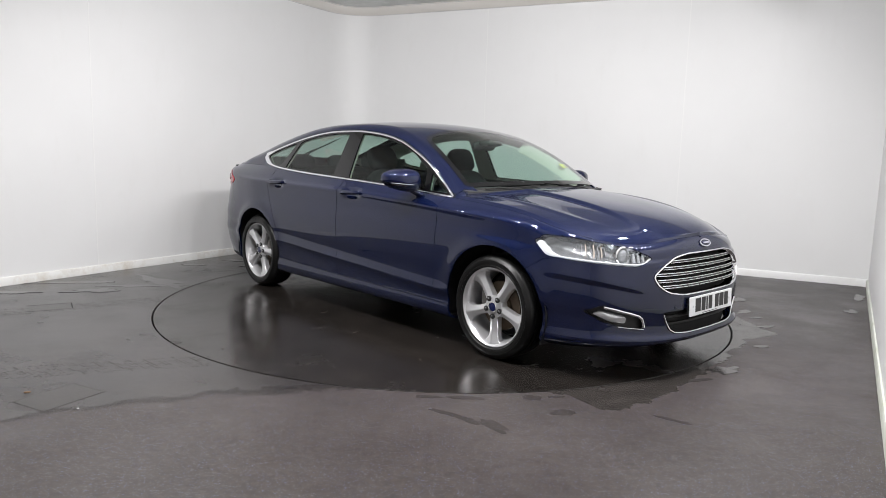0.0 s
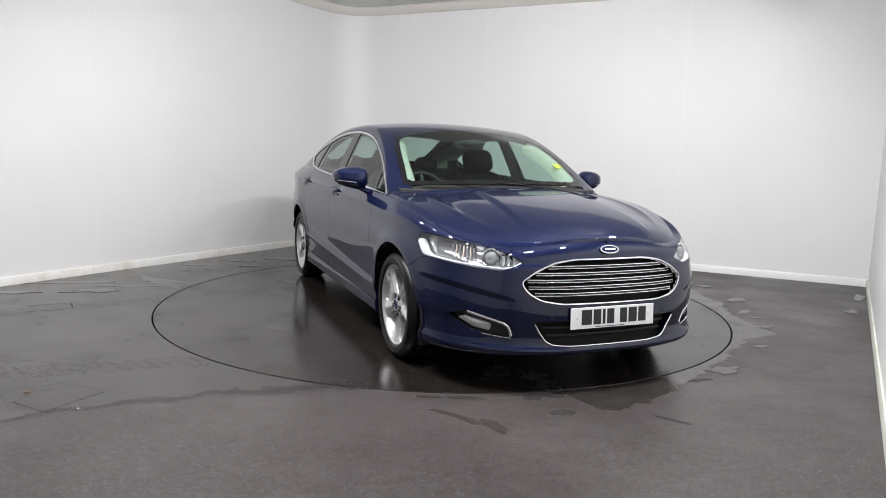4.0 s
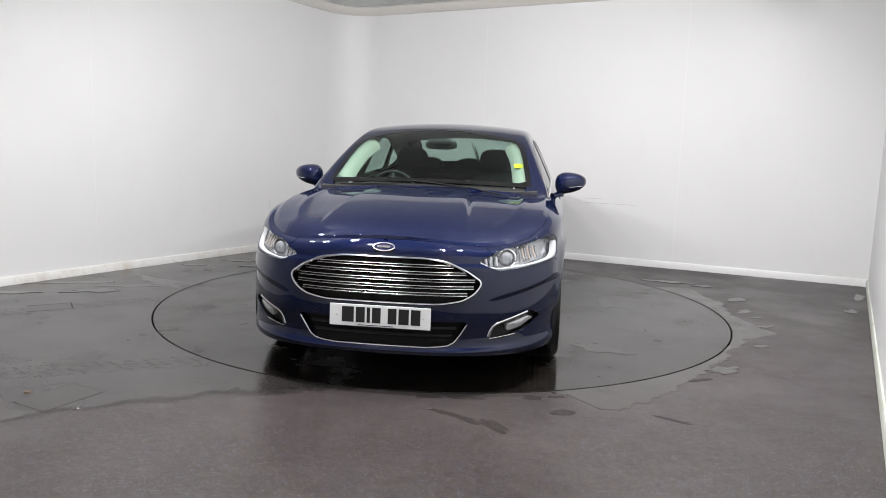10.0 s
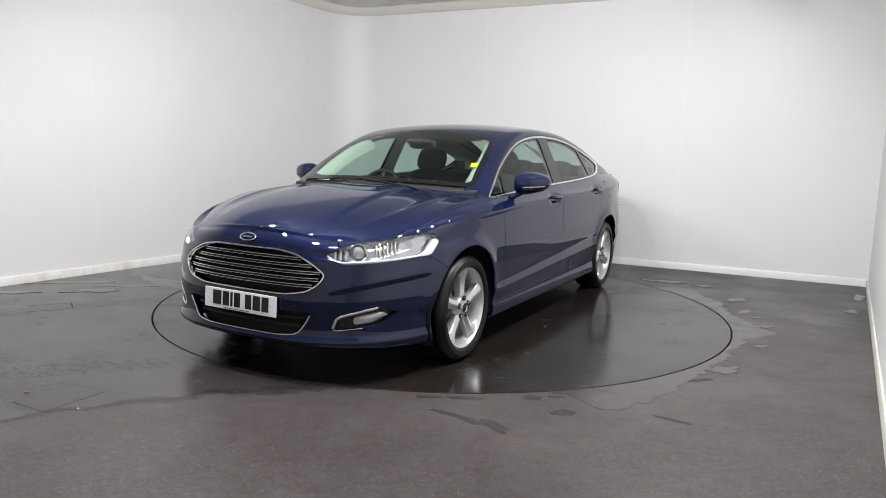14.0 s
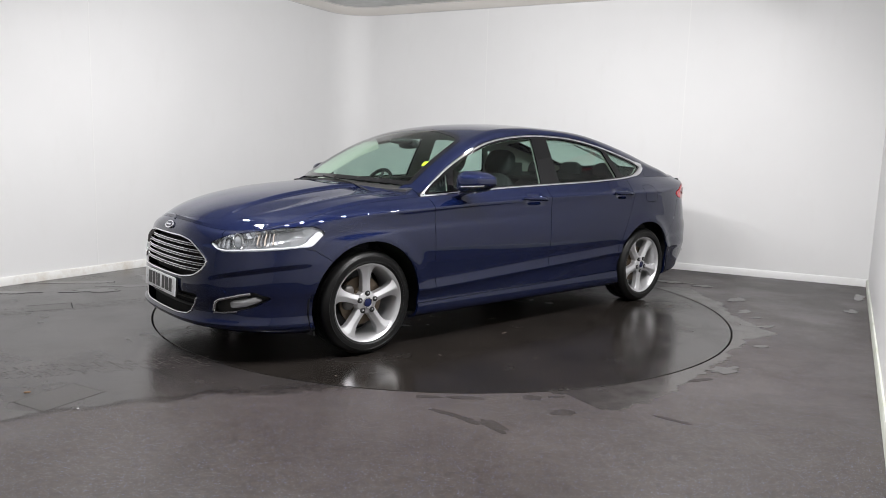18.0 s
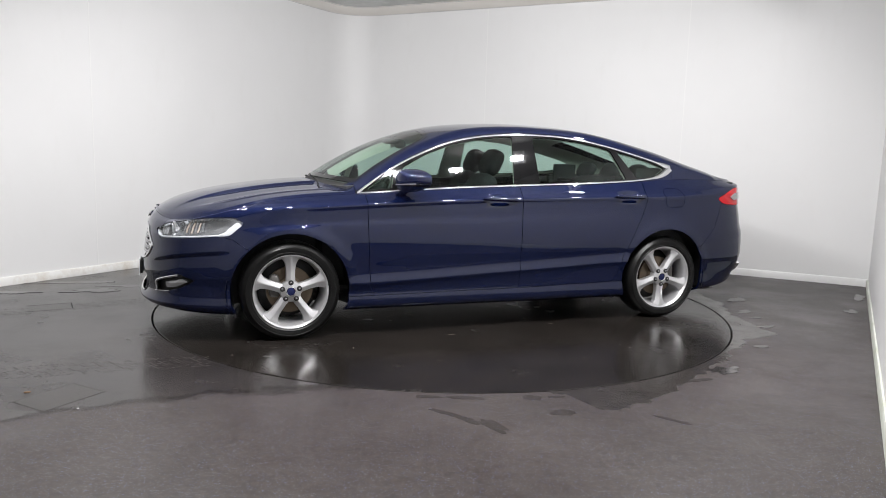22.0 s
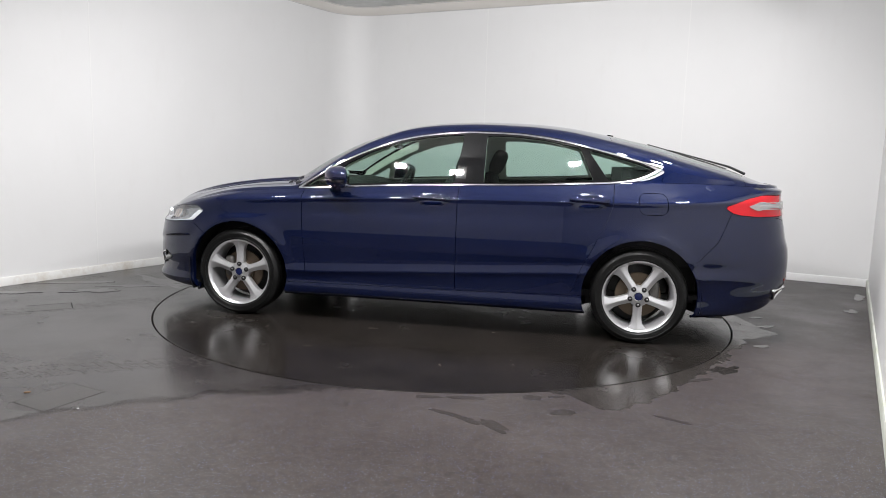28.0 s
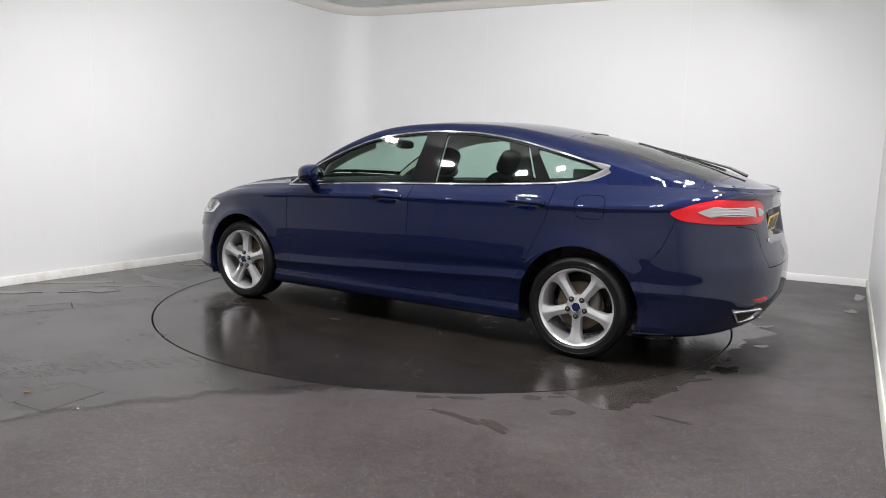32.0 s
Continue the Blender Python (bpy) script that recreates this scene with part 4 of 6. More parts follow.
# ---------------------------------------------------------------- top sheet: from the pillars to the middle
NT = 60
TOP_X, TOP_Y = np.zeros((NU, NT + 1)), np.zeros((NU, NT + 1))
for j in range(NT + 1):
    f = j / NT
    TOP_X[:, j] = EDGE[:, 0] * (1 - f) + mx * f
    TOP_Y[:, j] = EDGE[:, 1] * (1 - f)
WIND = [(1.165 - 0.36 * y * y, y) for y in np.linspace(-0.3, 0.65, 10)] + [(0.975, 0.700), (0.84, 0.680), (0.7, 0.657), (0.56, 0.628), (0.455, 0.590)] + \
       [(0.345 + 0.24 * y * y, y) for y in np.linspace(0.53, -0.3, 9)]
REARW = [(-1.19 - 0.06 * y * y, y) for y in np.linspace(-0.3, 0.46, 8)] + [(-1.25, 0.50), (-1.6, 0.545), (-1.9, 0.565), (-2.09, 0.56)] + \
        [(-2.155 + 0.10 * y * y, y) for y in np.linspace(0.50, -0.3, 9)]


def shrink(poly, d):
    """A polygon moved inwards by d (for the clear glass within its dark border)."""
    out = []
    m = len(poly)
    area = sum(poly[i][0] * poly[(i + 1) % m][1] - poly[(i + 1) % m][0] * poly[i][1] for i in range(m))
    sg = 1 if area > 0 else -1
    for i in range(m):
        a, b, c = (np.array(poly[(i + k) % m], float) for k in (-1, 0, 1))
        n1, n2 = (b - a), (c - b)
        n1, n2 = np.array([-n1[1], n1[0]]) / np.linalg.norm(n1), np.array([-n2[1], n2[0]]) / np.linalg.norm(n2)
        n = (n1 + n2) / max(np.linalg.norm(n1 + n2), 1e-6)
        out.append(tuple(b + sg * n * d))
    return out


TOPP = {"windscreen": shrink(WIND, 0.038), "windscreen_border": WIND, "rear_screen": shrink(REARW, 0.035), "rear_screen_border": REARW,
        "roof_end": [(-1.185 - 0.06 * y * y, y) for y in np.linspace(-0.3, 0.9, 12)] + [(3, 0.9), (3, -0.3)],
        "bonnet": [(1.20 - 0.30 * y * y, y) for y in np.linspace(-0.3, 0.95, 12)] + [(3, 0.95), (3, -0.3)]}
TLOCK = np.zeros((NU, NT + 1), bool)
TLOCK[:, -1] = TLOCK[0] = TLOCK[-1] = True
for nm in ("windscreen", "windscreen_border", "rear_screen", "rear_screen_border", "roof_end", "bonnet"):
    snap(TOPP[nm], TOP_X, TOP_Y, TLOCK, 1, NT)
TOP_Z = top_z(TOP_X, TOP_Y)
TOP_Z[:, 0] = SIDE_PTS[:, -1, 2]
TOP_X[:, 0], TOP_Y[:, 0] = SIDE_PTS[:, -1, 0], SIDE_PTS[:, -1, 1]
dz = TOP_Z[:, 0] - top_z(TOP_X[:, 0], TOP_Y[:, 0])
for j in range(0, 9):
    TOP_Z[:, j] = top_z(TOP_X[:, j], TOP_Y[:, j]) + dz * (1 - j / 9.0) ** 2
TOP_PTS = np.stack([TOP_X, TOP_Y, TOP_Z], -1)
TL = TLOCK.copy()
TL[:, -1] = TL[0] = TL[-1] = False
top_faces = quads(NU, NT + 1, TL)
flx, fly = TOP_X.ravel(), TOP_Y.ravel()
tfx = np.array([np.mean(flx[list(f)]) for f in top_faces])
tfy = np.array([np.mean(fly[list(f)]) for f in top_faces])
top_kind = np.full(len(top_faces), "", dtype=object)
top_kind[:] = "tailgate"
top_kind[inside(TOPP["roof_end"], tfx, tfy)] = "roof"
top_kind[tfx > 0.7] = "roof"
top_kind[inside(TOPP["bonnet"], tfx, tfy)] = "bonnet"
cowl = (tfx > 0.9) & ~inside(TOPP["bonnet"], tfx, tfy) & ~inside(TOPP["windscreen_border"], tfx, tfy) & (tfy < 0.66)
top_kind[cowl] = "cowl"
for nm in ("windscreen_border", "windscreen", "rear_screen_border", "rear_screen"):
    top_kind[inside(TOPP[nm], tfx, tfy)] = nm


def all_normals(pts, faces):
    n = np.zeros_like(pts)
    for size in (3, 4):
        idx = np.array([f for f in faces if len(f) == size])
        if len(idx):
            d1, d2 = (pts[idx[:, 1]] - pts[idx[:, 0]], pts[idx[:, 2]] - pts[idx[:, 0]]) if size == 3 else (pts[idx[:, 2]] - pts[idx[:, 0]], pts[idx[:, 3]] - pts[idx[:, 1]])
            fn = np.cross(d1, d2)
            for k in range(size):
                np.add.at(n, idx[:, k], fn)
    ln_ = np.linalg.norm(n, axis=1, keepdims=True)
    return n / np.maximum(ln_, 1e-12)


# one pool of points for both sheets, so that neighbours share their normals
POOL = np.concatenate([SIDE_PTS.reshape(-1, 3), TOP_PTS.reshape(-1, 3)])
shift = NU * NV
ALL_FACES = [tuple(f) for f in side_faces] + [tuple(v + shift for v in f) for f in top_faces]
ALL_KIND = np.concatenate([side_kind, top_kind])
join = {}
for i in range(NU):
    join[shift + i * (NT + 1)] = i * NV + NV - 1
ALL_FACES = [tuple(join.get(v, v) for v in f) for f in ALL_FACES]
NORM = -all_normals(POOL, ALL_FACES)
if NORM[(NU // 2) * NV + 40][1] < 0:
    NORM = -NORM
for i in list(range(0, NV)) + list(range((NU - 1) * NV, NU * NV)) + [shift + i * (NT + 1) + NT for i in range(NU)]:
    NORM[i, 1] = 0.0
NORM /= np.maximum(np.linalg.norm(NORM, axis=1, keepdims=True), 1e-9)


def panel(kind, mirror=0, gap=0.0022, lip=0.014, lift=0.0, both=False, kinds=None):
    """Points and faces of one panel. mirror 0: left, 1: right; both: left and right in one. The edge is drawn in by the gap and folded inwards."""
    kinds = kinds or (kind,)
    faces = [f for f, k in zip(ALL_FACES, ALL_KIND) if k in kinds]
    used = sorted({v for f in faces for v in f})
    index = {v: n for n, v in enumerate(used)}
    pts = POOL[used] + NORM[used] * lift
    nor = NORM[used]
    faces = [tuple(index[v] for v in f) for f in faces]
    clean = []
    for f in faces:
        g = [v for k, v in enumerate(f) if np.linalg.norm(pts[v] - pts[f[k - 1]]) > 1e-6]
        if len(g) > 2:
            clean.append(tuple(g))
    faces = clean
    if both:
        n = len(pts)
        on_mid = np.abs(pts[:, 1]) < 1e-4
        pts[on_mid, 1] = 0
        remap = [v if on_mid[v] else n + v for v in range(n)]
        pts = np.concatenate([pts, pts * [1, -1, 1]])
        nor = np.concatenate([nor, nor * [1, -1, 1]])
        faces = faces + [tuple(remap[v] for v in f)[::-1] for f in faces]
    elif mirror:
        pts, nor = pts * [1, -1, 1], nor * [1, -1, 1]
        faces = [f[::-1] for f in faces]
    # outline edges
    count = {}
    for f in faces:
        for k in range(len(f)):
            e = (f[k - 1], f[k])
            if (e[1], e[0]) in count:
                count.pop((e[1], e[0]))
            else:
                count[e] = True
    rim = {v for e in count for v in e}
    if gap:
        around = {v: [] for v in rim}
        for f in faces:
            c = pts[list(f)].mean(0)
            for v in f:
                if v in rim:
                    around[v].append(c)
        new_pts = pts.copy()
        tang = {v: np.zeros(3) for v in rim}
        for a, b in count:
            d = pts[b] - pts[a]
            d = d / max(np.linalg.norm(d), 1e-9)
            tang[a] += d
            tang[b] += d
        for v in rim:
            t = tang[v] / max(np.linalg.norm(tang[v]), 1e-9)
            d = np.mean(around[v], 0) - pts[v]
            d -= t * (d @ t)
            l = np.linalg.norm(d)
            if l > 1e-6:
                new_pts[v] = pts[v] + d / l * min(gap, 0.4 * l)
        pts = new_pts
    verts = [tuple(p) for p in pts]
    if lip:
        below = {}
        for v in rim:
            below[v] = len(verts)
            verts.append(tuple(pts[v] - nor[v] * lip))
        for a, b in count:
            faces.append((b, a, below[a], below[b]))
    return verts, faces


def panel_mesh(name, mat, flip=None, **how):
    verts, faces = panel(name, **how)
    me = bpy.data.meshes.new(name)
    me.from_pydata(verts, [], faces)
    me.materials.append(mat)
    me.polygons.foreach_set("use_smooth", [True] * len(me.polygons))
    bm = bmesh.new()
    bm.from_mesh(me)
    bmesh.ops.recalc_face_normals(bm, faces=bm.faces)
    for e in bm.edges:
        if len(e.link_faces) == 2 and e.calc_face_angle(0) > 0.9:
            e.smooth = False
    bm.to_mesh(me)
    bm.free()
    me.update()
    return me


def car_paint():
    """Deep blue metallic paint under clear coat."""
    m = material("blue_paint", (0.006, 0.009, 0.05), 0.55, 0.45, Specular_IOR_Level=0.0)
    b = shader(m)
    v = coords(m)
    fl = noise_tex(m, v, 900, 1)
    wire(m, ramp(m, fl, [(0.35, (0.0021, 0.0050, 0.0265)), (0.7, (0.0034, 0.0076, 0.0365))]), b.inputs["Base Color"])
    b.inputs["Coat Weight"].default_value = 1.0
    b.inputs["Coat Roughness"].default_value = 0.012
    b.inputs["Coat IOR"].default_value = 1.52
    return m


def pane_glass(name, tint, gloss=1.0):
    m = bpy.data.materials.new(name)
    m.use_nodes = True
    nt = m.node_tree
    nt.nodes.remove(nt.nodes["Principled BSDF"])
    out = nt.nodes["Material Output"]
    clear = nt.nodes.new("ShaderNodeBsdfTransparent")
    clear.inputs[0].default_value = (*tint, 1)
    shine = nt.nodes.new("ShaderNodeBsdfGlossy")
    shine.inputs["Roughness"].default_value = 0.01
    # Schlick's curve on the facing angle, the same from within and from without
    lay = nt.nodes.new("ShaderNodeLayerWeight")
    lay.inputs["Blend"].default_value = 0.5
    five = nt.nodes.new("ShaderNodeMath")
    five.operation = "POWER"
    five.inputs[1].default_value = 5.0
    fres = nt.nodes.new("ShaderNodeMath")
    fres.operation = "MULTIPLY_ADD"
    fres.inputs[1].default_value, fres.inputs[2].default_value = 0.93 * gloss, 0.045 * gloss
    nt.links.new(lay.outputs["Facing"], five.inputs[0])
    nt.links.new(five.outputs[0], fres.inputs[0])
    mixs = nt.nodes.new("ShaderNodeMixShader")
    nt.links.new(fres.outputs[0], mixs.inputs[0])
    nt.links.new(clear.outputs[0], mixs.inputs[1])
    nt.links.new(shine.outputs[0], mixs.inputs[2])
    nt.links.new(mixs.outputs[0], out.inputs[0])
    return m


PAINT = car_paint()
GLASS = pane_glass("tinted_glass", (0.66, 0.80, 0.74))
LENS = pane_glass("clear_lens", (0.93, 0.94, 0.95))
CHROME = material("chrome", (0.82, 0.82, 0.83), 0.08, 1.0)
BLACK_GLOSS = material("gloss_black_trim", (0.004, 0.004, 0.0045), 0.04)
BLACK = material("black_plastic", (0.009, 0.009, 0.009), 0.5)
DARK = material("dark_void", (0.006, 0.006, 0.006), 0.9)
RUBBER = material("tyre_rubber", (0.0055, 0.0055, 0.0055), 0.34, Specular_IOR_Level=0.26)
ALLOY = material("silver_alloy", (0.60, 0.60, 0.61), 0.28, 0.72)
STEEL = material("brake_steel", (0.13, 0.10, 0.072), 0.5, 0.7)
IRON = material("caliper_iron", (0.10, 0.095, 0.09), 0.5, 0.5)
RED_LENS = material("red_lens", (0.50, 0.003, 0.010), 0.25, 0.0, Specular_IOR_Level=0.15, Coat_Weight=0.6, Coat_Roughness=0.02)

car = tagged(new("car"), "dark blue five-door hatchback with alloy wheels", "car")

bonnet = part("bonnet", panel_mesh("bonnet", PAINT, both=True, gap=0.0036), PAINT, car)
part("roof", panel_mesh("roof", PAINT, both=True, kinds=("roof", "roof_side"), gap=0.001), PAINT, car)
tailgate = part("tailgate", panel_mesh("tailgate", PAINT, both=True), PAINT, car)
front_bumper = part("front_bumper", panel_mesh("front_bumper", PAINT, both=True, lip=0.03, gap=0.0036), PAINT, car)
rear_bumper = part("rear_bumper", panel_mesh("rear_bumper", PAINT, both=True), PAINT, car)
part("cowl", panel_mesh("cowl", BLACK, both=True, lift=-0.012), BLACK, car, "black plastic scuttle below the windscreen")
part("windscreen", panel_mesh("windscreen", GLASS, both=True, gap=0, lip=0), GLASS, car, "green-tinted windscreen")
part("windscreen_border", panel_mesh("windscreen_border", BLACK_GLOSS, both=True, gap=0.001, lip=0.006), BLACK_GLOSS, car, "black border of the windscreen")
part("rear_screen", panel_mesh("rear_screen", GLASS, both=True, gap=0, lip=0), GLASS, tailgate, "sloping tinted rear screen")
part("rear_screen_border", panel_mesh("rear_screen_border", BLACK_GLOSS, both=True, gap=0.001, lip=0.006), BLACK_GLOSS, tailgate, "black border of the rear screen")
DOORS = {}
for m_ in (0, 1):
    part("front_wing", panel_mesh("wing", PAINT, mirror=m_), PAINT, car)
    part("rear_quarter", panel_mesh("quarter", PAINT, mirror=m_, kinds=("quarter",) if m_ == 0 else ("quarter", "fuel_flap")), PAINT, car)
    DOORS["f", m_] = part("front_door", panel_mesh("front_door", PAINT, mirror=m_), PAINT, car)
    DOORS["r", m_] = part("rear_door", panel_mesh("rear_door", PAINT, mirror=m_), PAINT, car)
    part("side_sill", panel_mesh("sill", PAINT, mirror=m_, lift=0.004), PAINT, car)
    part("window_frame", panel_mesh("window_frame", BLACK_GLOSS, mirror=m_, gap=0.0005, lip=0.012), BLACK_GLOSS, car, "gloss black window pillars")
    part("window_pane", panel_mesh("front_glass", GLASS, mirror=m_, gap=0, lip=0.004, lift=-0.004), GLASS, DOORS["f", m_], "tinted window")
    part("mirror_quarter_pane", panel_mesh("mirror_quarter", GLASS, mirror=m_, gap=0, lip=0.004, lift=-0.004), GLASS, DOORS["f", m_], "small fixed pane")
    part("window_pane", panel_mesh("rear_glass", GLASS, mirror=m_, gap=0, lip=0.004, lift=-0.004), GLASS, DOORS["r", m_], "tinted window")
    part("quarter_window", panel_mesh("quarter_glass", GLASS, mirror=m_, gap=0, lip=0.004, lift=-0.004), GLASS, car, "small rear quarter window")
part("fuel_flap", panel_mesh("fuel_flap", PAINT, mirror=0), PAINT, car)


# ---------------------------------------------------------------- small helpers for the car's details
def flipped(p, m):
    return np.array(p) * ([1, -1, 1] if m else [1, 1, 1])


def finish(name, verts, faces, mat, smooth=True, sharp=0.7):
    me = bpy.data.meshes.new(name)
    me.from_pydata([tuple(map(float, v)) for v in verts], [], faces)
    me.materials.append(mat)
    bm = bmesh.new()
    bm.from_mesh(me)
    bmesh.ops.recalc_face_normals(bm, faces=bm.faces)
    for f in bm.faces:
        f.smooth = smooth
    for e in bm.edges:
        if len(e.link_faces) == 2 and e.calc_face_angle(0) > sharp:
            e.smooth = False
    bm.to_mesh(me)
    bm.free()
    return me


def ribbon(name, pts, nors, width, thick, mat, closed=False, base=0.004):
    """A moulded strip along points with outward normals: a low rounded section."""
    pts, nors = np.array(pts, float), np.array(nors, float)
    n = len(pts)
    sec = [(-0.5, -base), (-0.5, 0.35 * thick), (-0.32, 0.9 * thick), (0.0, thick), (0.32, 0.9 * thick), (0.5, 0.35 * thick), (0.5, -base)]
    verts, faces = [], []
    for i in range(n):
        a, b = (pts[(i - 1) % n], pts[(i + 1) % n]) if closed else (pts[max(i - 1, 0)], pts[min(i + 1, n - 1)])
        t = (b - a) / max(np.linalg.norm(b - a), 1e-9)
        w = np.cross(nors[i], t)
        w /= max(np.linalg.norm(w), 1e-9)
        wd = width[i] if hasattr(width, "__len__") else width
        for u, v in sec:
            verts.append(pts[i] + w * u * wd + nors[i] * v)
    k = len(sec)
    for i in range(n if closed else n - 1):
        for j in range(k):
            a, b = i * k, ((i + 1) % n) * k
            faces.append((a + j, b + j, b + (j + 1) % k, a + (j + 1) % k))
    if not closed:
        faces += [tuple(range(k)), tuple(range((n - 1) * k, n * k))[::-1]]
    return finish(name, verts, faces, mat, True, 0.9)


def decal(name, poly, lift, mat, m=0, rings=5, thick=0.003, dome=0.0):
    """A thin shaped piece that lies on the skin: polygon in (length, height)."""
    poly = np.array(poly, float)
    c = poly.mean(0)
    n = len(poly)
    verts, faces = [], []
    for r in range(rings + 1):
        f = 1 - r / rings
        for p in poly:
            s, z = c + (p - c) * max(f, 0.02)
            verts.append(flipped(on_side(abs(s), z) + side_normal(abs(s), z) * (lift + dome * (1 - f * f)), m) * ([1, -1, 1] if s < 0 else [1, 1, 1]))
    for r in range(rings):
        for i in range(n):
            j = (i + 1) % n
            faces.append((r * n + i, r * n + j, (r + 1) * n + j, (r + 1) * n + i))
    faces.append(tuple(rings * n + i for i in range(n)))
    low = len(verts)
    for i in range(n):
        s, z = poly[i]
        verts.append(flipped(on_side(abs(s), z) + side_normal(abs(s), z) * (lift - thick), m) * ([1, -1, 1] if s < 0 else [1, 1, 1]))
    for i in range(n):
        j = (i + 1) % n
        faces.append((j, i, low + i, low + j))
    return finish(name, verts, faces, mat, True, 0.9)


def lathe(name, prof, mat, n=64, axis="y", cap=False):
    """A turned piece: prof of (radius, along the axis)."""
    verts, faces = [], []
    for i in range(n):
        a = 2 * math.pi * i / n
        for r, y in prof:
            verts.append((r * math.cos(a), y, r * math.sin(a)) if axis == "y" else ((y, r * math.cos(a), r * math.sin(a)) if axis == "x" else (r * math.cos(a), r * math.sin(a), y)))
    k = len(prof)
    for i in range(n):
        j = (i + 1) % n
        for q in range(k - 1):
            faces.append((i * k + q, j * k + q, j * k + q + 1, i * k + q + 1))
    if cap:
        faces.append(tuple(i * k + k - 1 for i in range(n)))
        faces.append(tuple(i * k for i in range(n))[::-1])
    return finish(name, verts, faces, mat, True, 0.6)


def blob(name, centre, half, mat, power=2.6, nu=28, nv=18, cut=None, squash=None):
    """A rounded box (superellipsoid). squash(p) may reshape it."""
    verts, faces = [], []
    se = lambda c_, e: math.copysign(abs(c_) ** (2 / e), c_)
    for i in range(nu):
        a = 2 * math.pi * i / nu
        for j in range(nv + 1):
            b = -math.pi / 2 + math.pi * j / nv
            p = np.array([half[0] * se(math.cos(b), power) * se(math.cos(a), power), half[1] * se(math.cos(b), power) * se(math.sin(a), power), half[2] * se(math.sin(b), power)])
            if squash:
                p = squash(p)
            verts.append(p + np.array(centre))
    for i in range(nu):
        k = (i + 1) % nu
        for j in range(nv):
            faces.append((i * (nv + 1) + j, k * (nv + 1) + j, k * (nv + 1) + j + 1, i * (nv + 1) + j + 1))
    me = finish(name, verts, faces, mat, True, 3)
    bm = bmesh.new()
    bm.from_mesh(me)
    bmesh.ops.remove_doubles(bm, verts=bm.verts, dist=1e-5)
    bm.to_mesh(me)
    bm.free()
    return me


def slab(name, size, mat, bevel=0.004, m=None):
    """A box with rounded edges about its own origin (or placed by m)."""
    bm = bmesh.new()
    bmesh.ops.create_cube(bm, size=1, matrix=Matrix.Diagonal((*size, 1)))
    if bevel:
        bmesh.ops.bevel(bm, geom=bm.edges[:], offset=bevel, segments=2, affect="EDGES", profile=0.6)
    if m is not None:
        bmesh.ops.transform(bm, matrix=m, verts=bm.verts)
    me = bpy.data.meshes.new(name)
    bm.to_mesh(me)
    bm.free()
    me.materials.append(mat)
    return me


def tube(name, pts, r, mat, n=10, flat=1.0):
    """A round bar along points; flat squeezes it in height."""
    pts = np.array(pts, float)
    verts, faces = [], []
    for i, p in enumerate(pts):
        t = pts[min(i + 1, len(pts) - 1)] - pts[max(i - 1, 0)]
        t /= np.linalg.norm(t)
        ref = np.array([0, 0, 1.0]) if abs(t[2]) < 0.9 else np.array([1.0, 0, 0])
        a = np.cross(t, ref)
        a /= np.linalg.norm(a)
        b = np.cross(a, t)
        rr = r[i] if hasattr(r, "__len__") else r
        for k in range(n):
            q = 2 * math.pi * k / n
            verts.append(p + a * math.cos(q) * rr + b * math.sin(q) * rr * flat)
    for i in range(len(pts) - 1):
        for k in range(n):
            l = (k + 1) % n
            faces.append((i * n + k, i * n + l, (i + 1) * n + l, (i + 1) * n + k))
    faces += [tuple(range(n))[::-1], tuple(range((len(pts) - 1) * n, len(pts) * n))]
    return finish(name, verts, faces, mat, True, 0.9)


LINING = material("pale_lining", (0.44, 0.44, 0.39), 0.85)
CLOTH = material("charcoal_seat_cloth", (0.016, 0.016, 0.018), 0.9)
DASH = material("dark_dashboard", (0.022, 0.022, 0.022), 0.65)
BOWL = material("headlight_bowl", (0.46, 0.47, 0.48), 0.20, 0.8)
_cell = node(BOWL, "ShaderNodeTexVoronoi")
_cell.inputs["Scale"].default_value = 16
wire(BOWL, coords(BOWL), _cell.inputs["Vector"])
bump(BOWL, _cell.outputs["Distance"], 0.35, 0.02)
FOG_GLASS = material("fog_lamp_lens", (0.58, 0.59, 0.60), 0.12, 0.6)
TAIL_CLEAR = material("clear_tail_lens", (0.36, 0.33, 0.33), 0.16, 0.35)
SILVER = material("headlight_reflector", (0.58, 0.59, 0.61), 0.14, 0.8)
_cell = node(SILVER, "ShaderNodeTexVoronoi")
_cell.inputs["Scale"].default_value = 38
wire(SILVER, coords(SILVER), _cell.inputs["Vector"])
bump(SILVER, _cell.outputs["Distance"], 0.38, 0.01)
LAMP_WHITE = material("pale_light_guide", (0.70, 0.71, 0.73), 0.25)
AMBER = material("amber_bulb_cover", (0.52, 0.44, 0.38), 0.2)
PLATE_WHITE = material("white_plate", (0.84, 0.85, 0.86), 0.35)
PLATE_YELLOW = material("yellow_plate", (0.75, 0.50, 0.02), 0.35)
PLATE_BLACK = material("plate_black", (0.012, 0.012, 0.012), 0.4)
BADGE_BLUE = material("badge_blue", (0.006, 0.010, 0.05), 0.2)
CARD_YELLOW = material("yellow_card", (0.80, 0.78, 0.04), 0.6)
MIRROR = material("mirror_glass", (0.85, 0.86, 0.87), 0.02, 1.0)

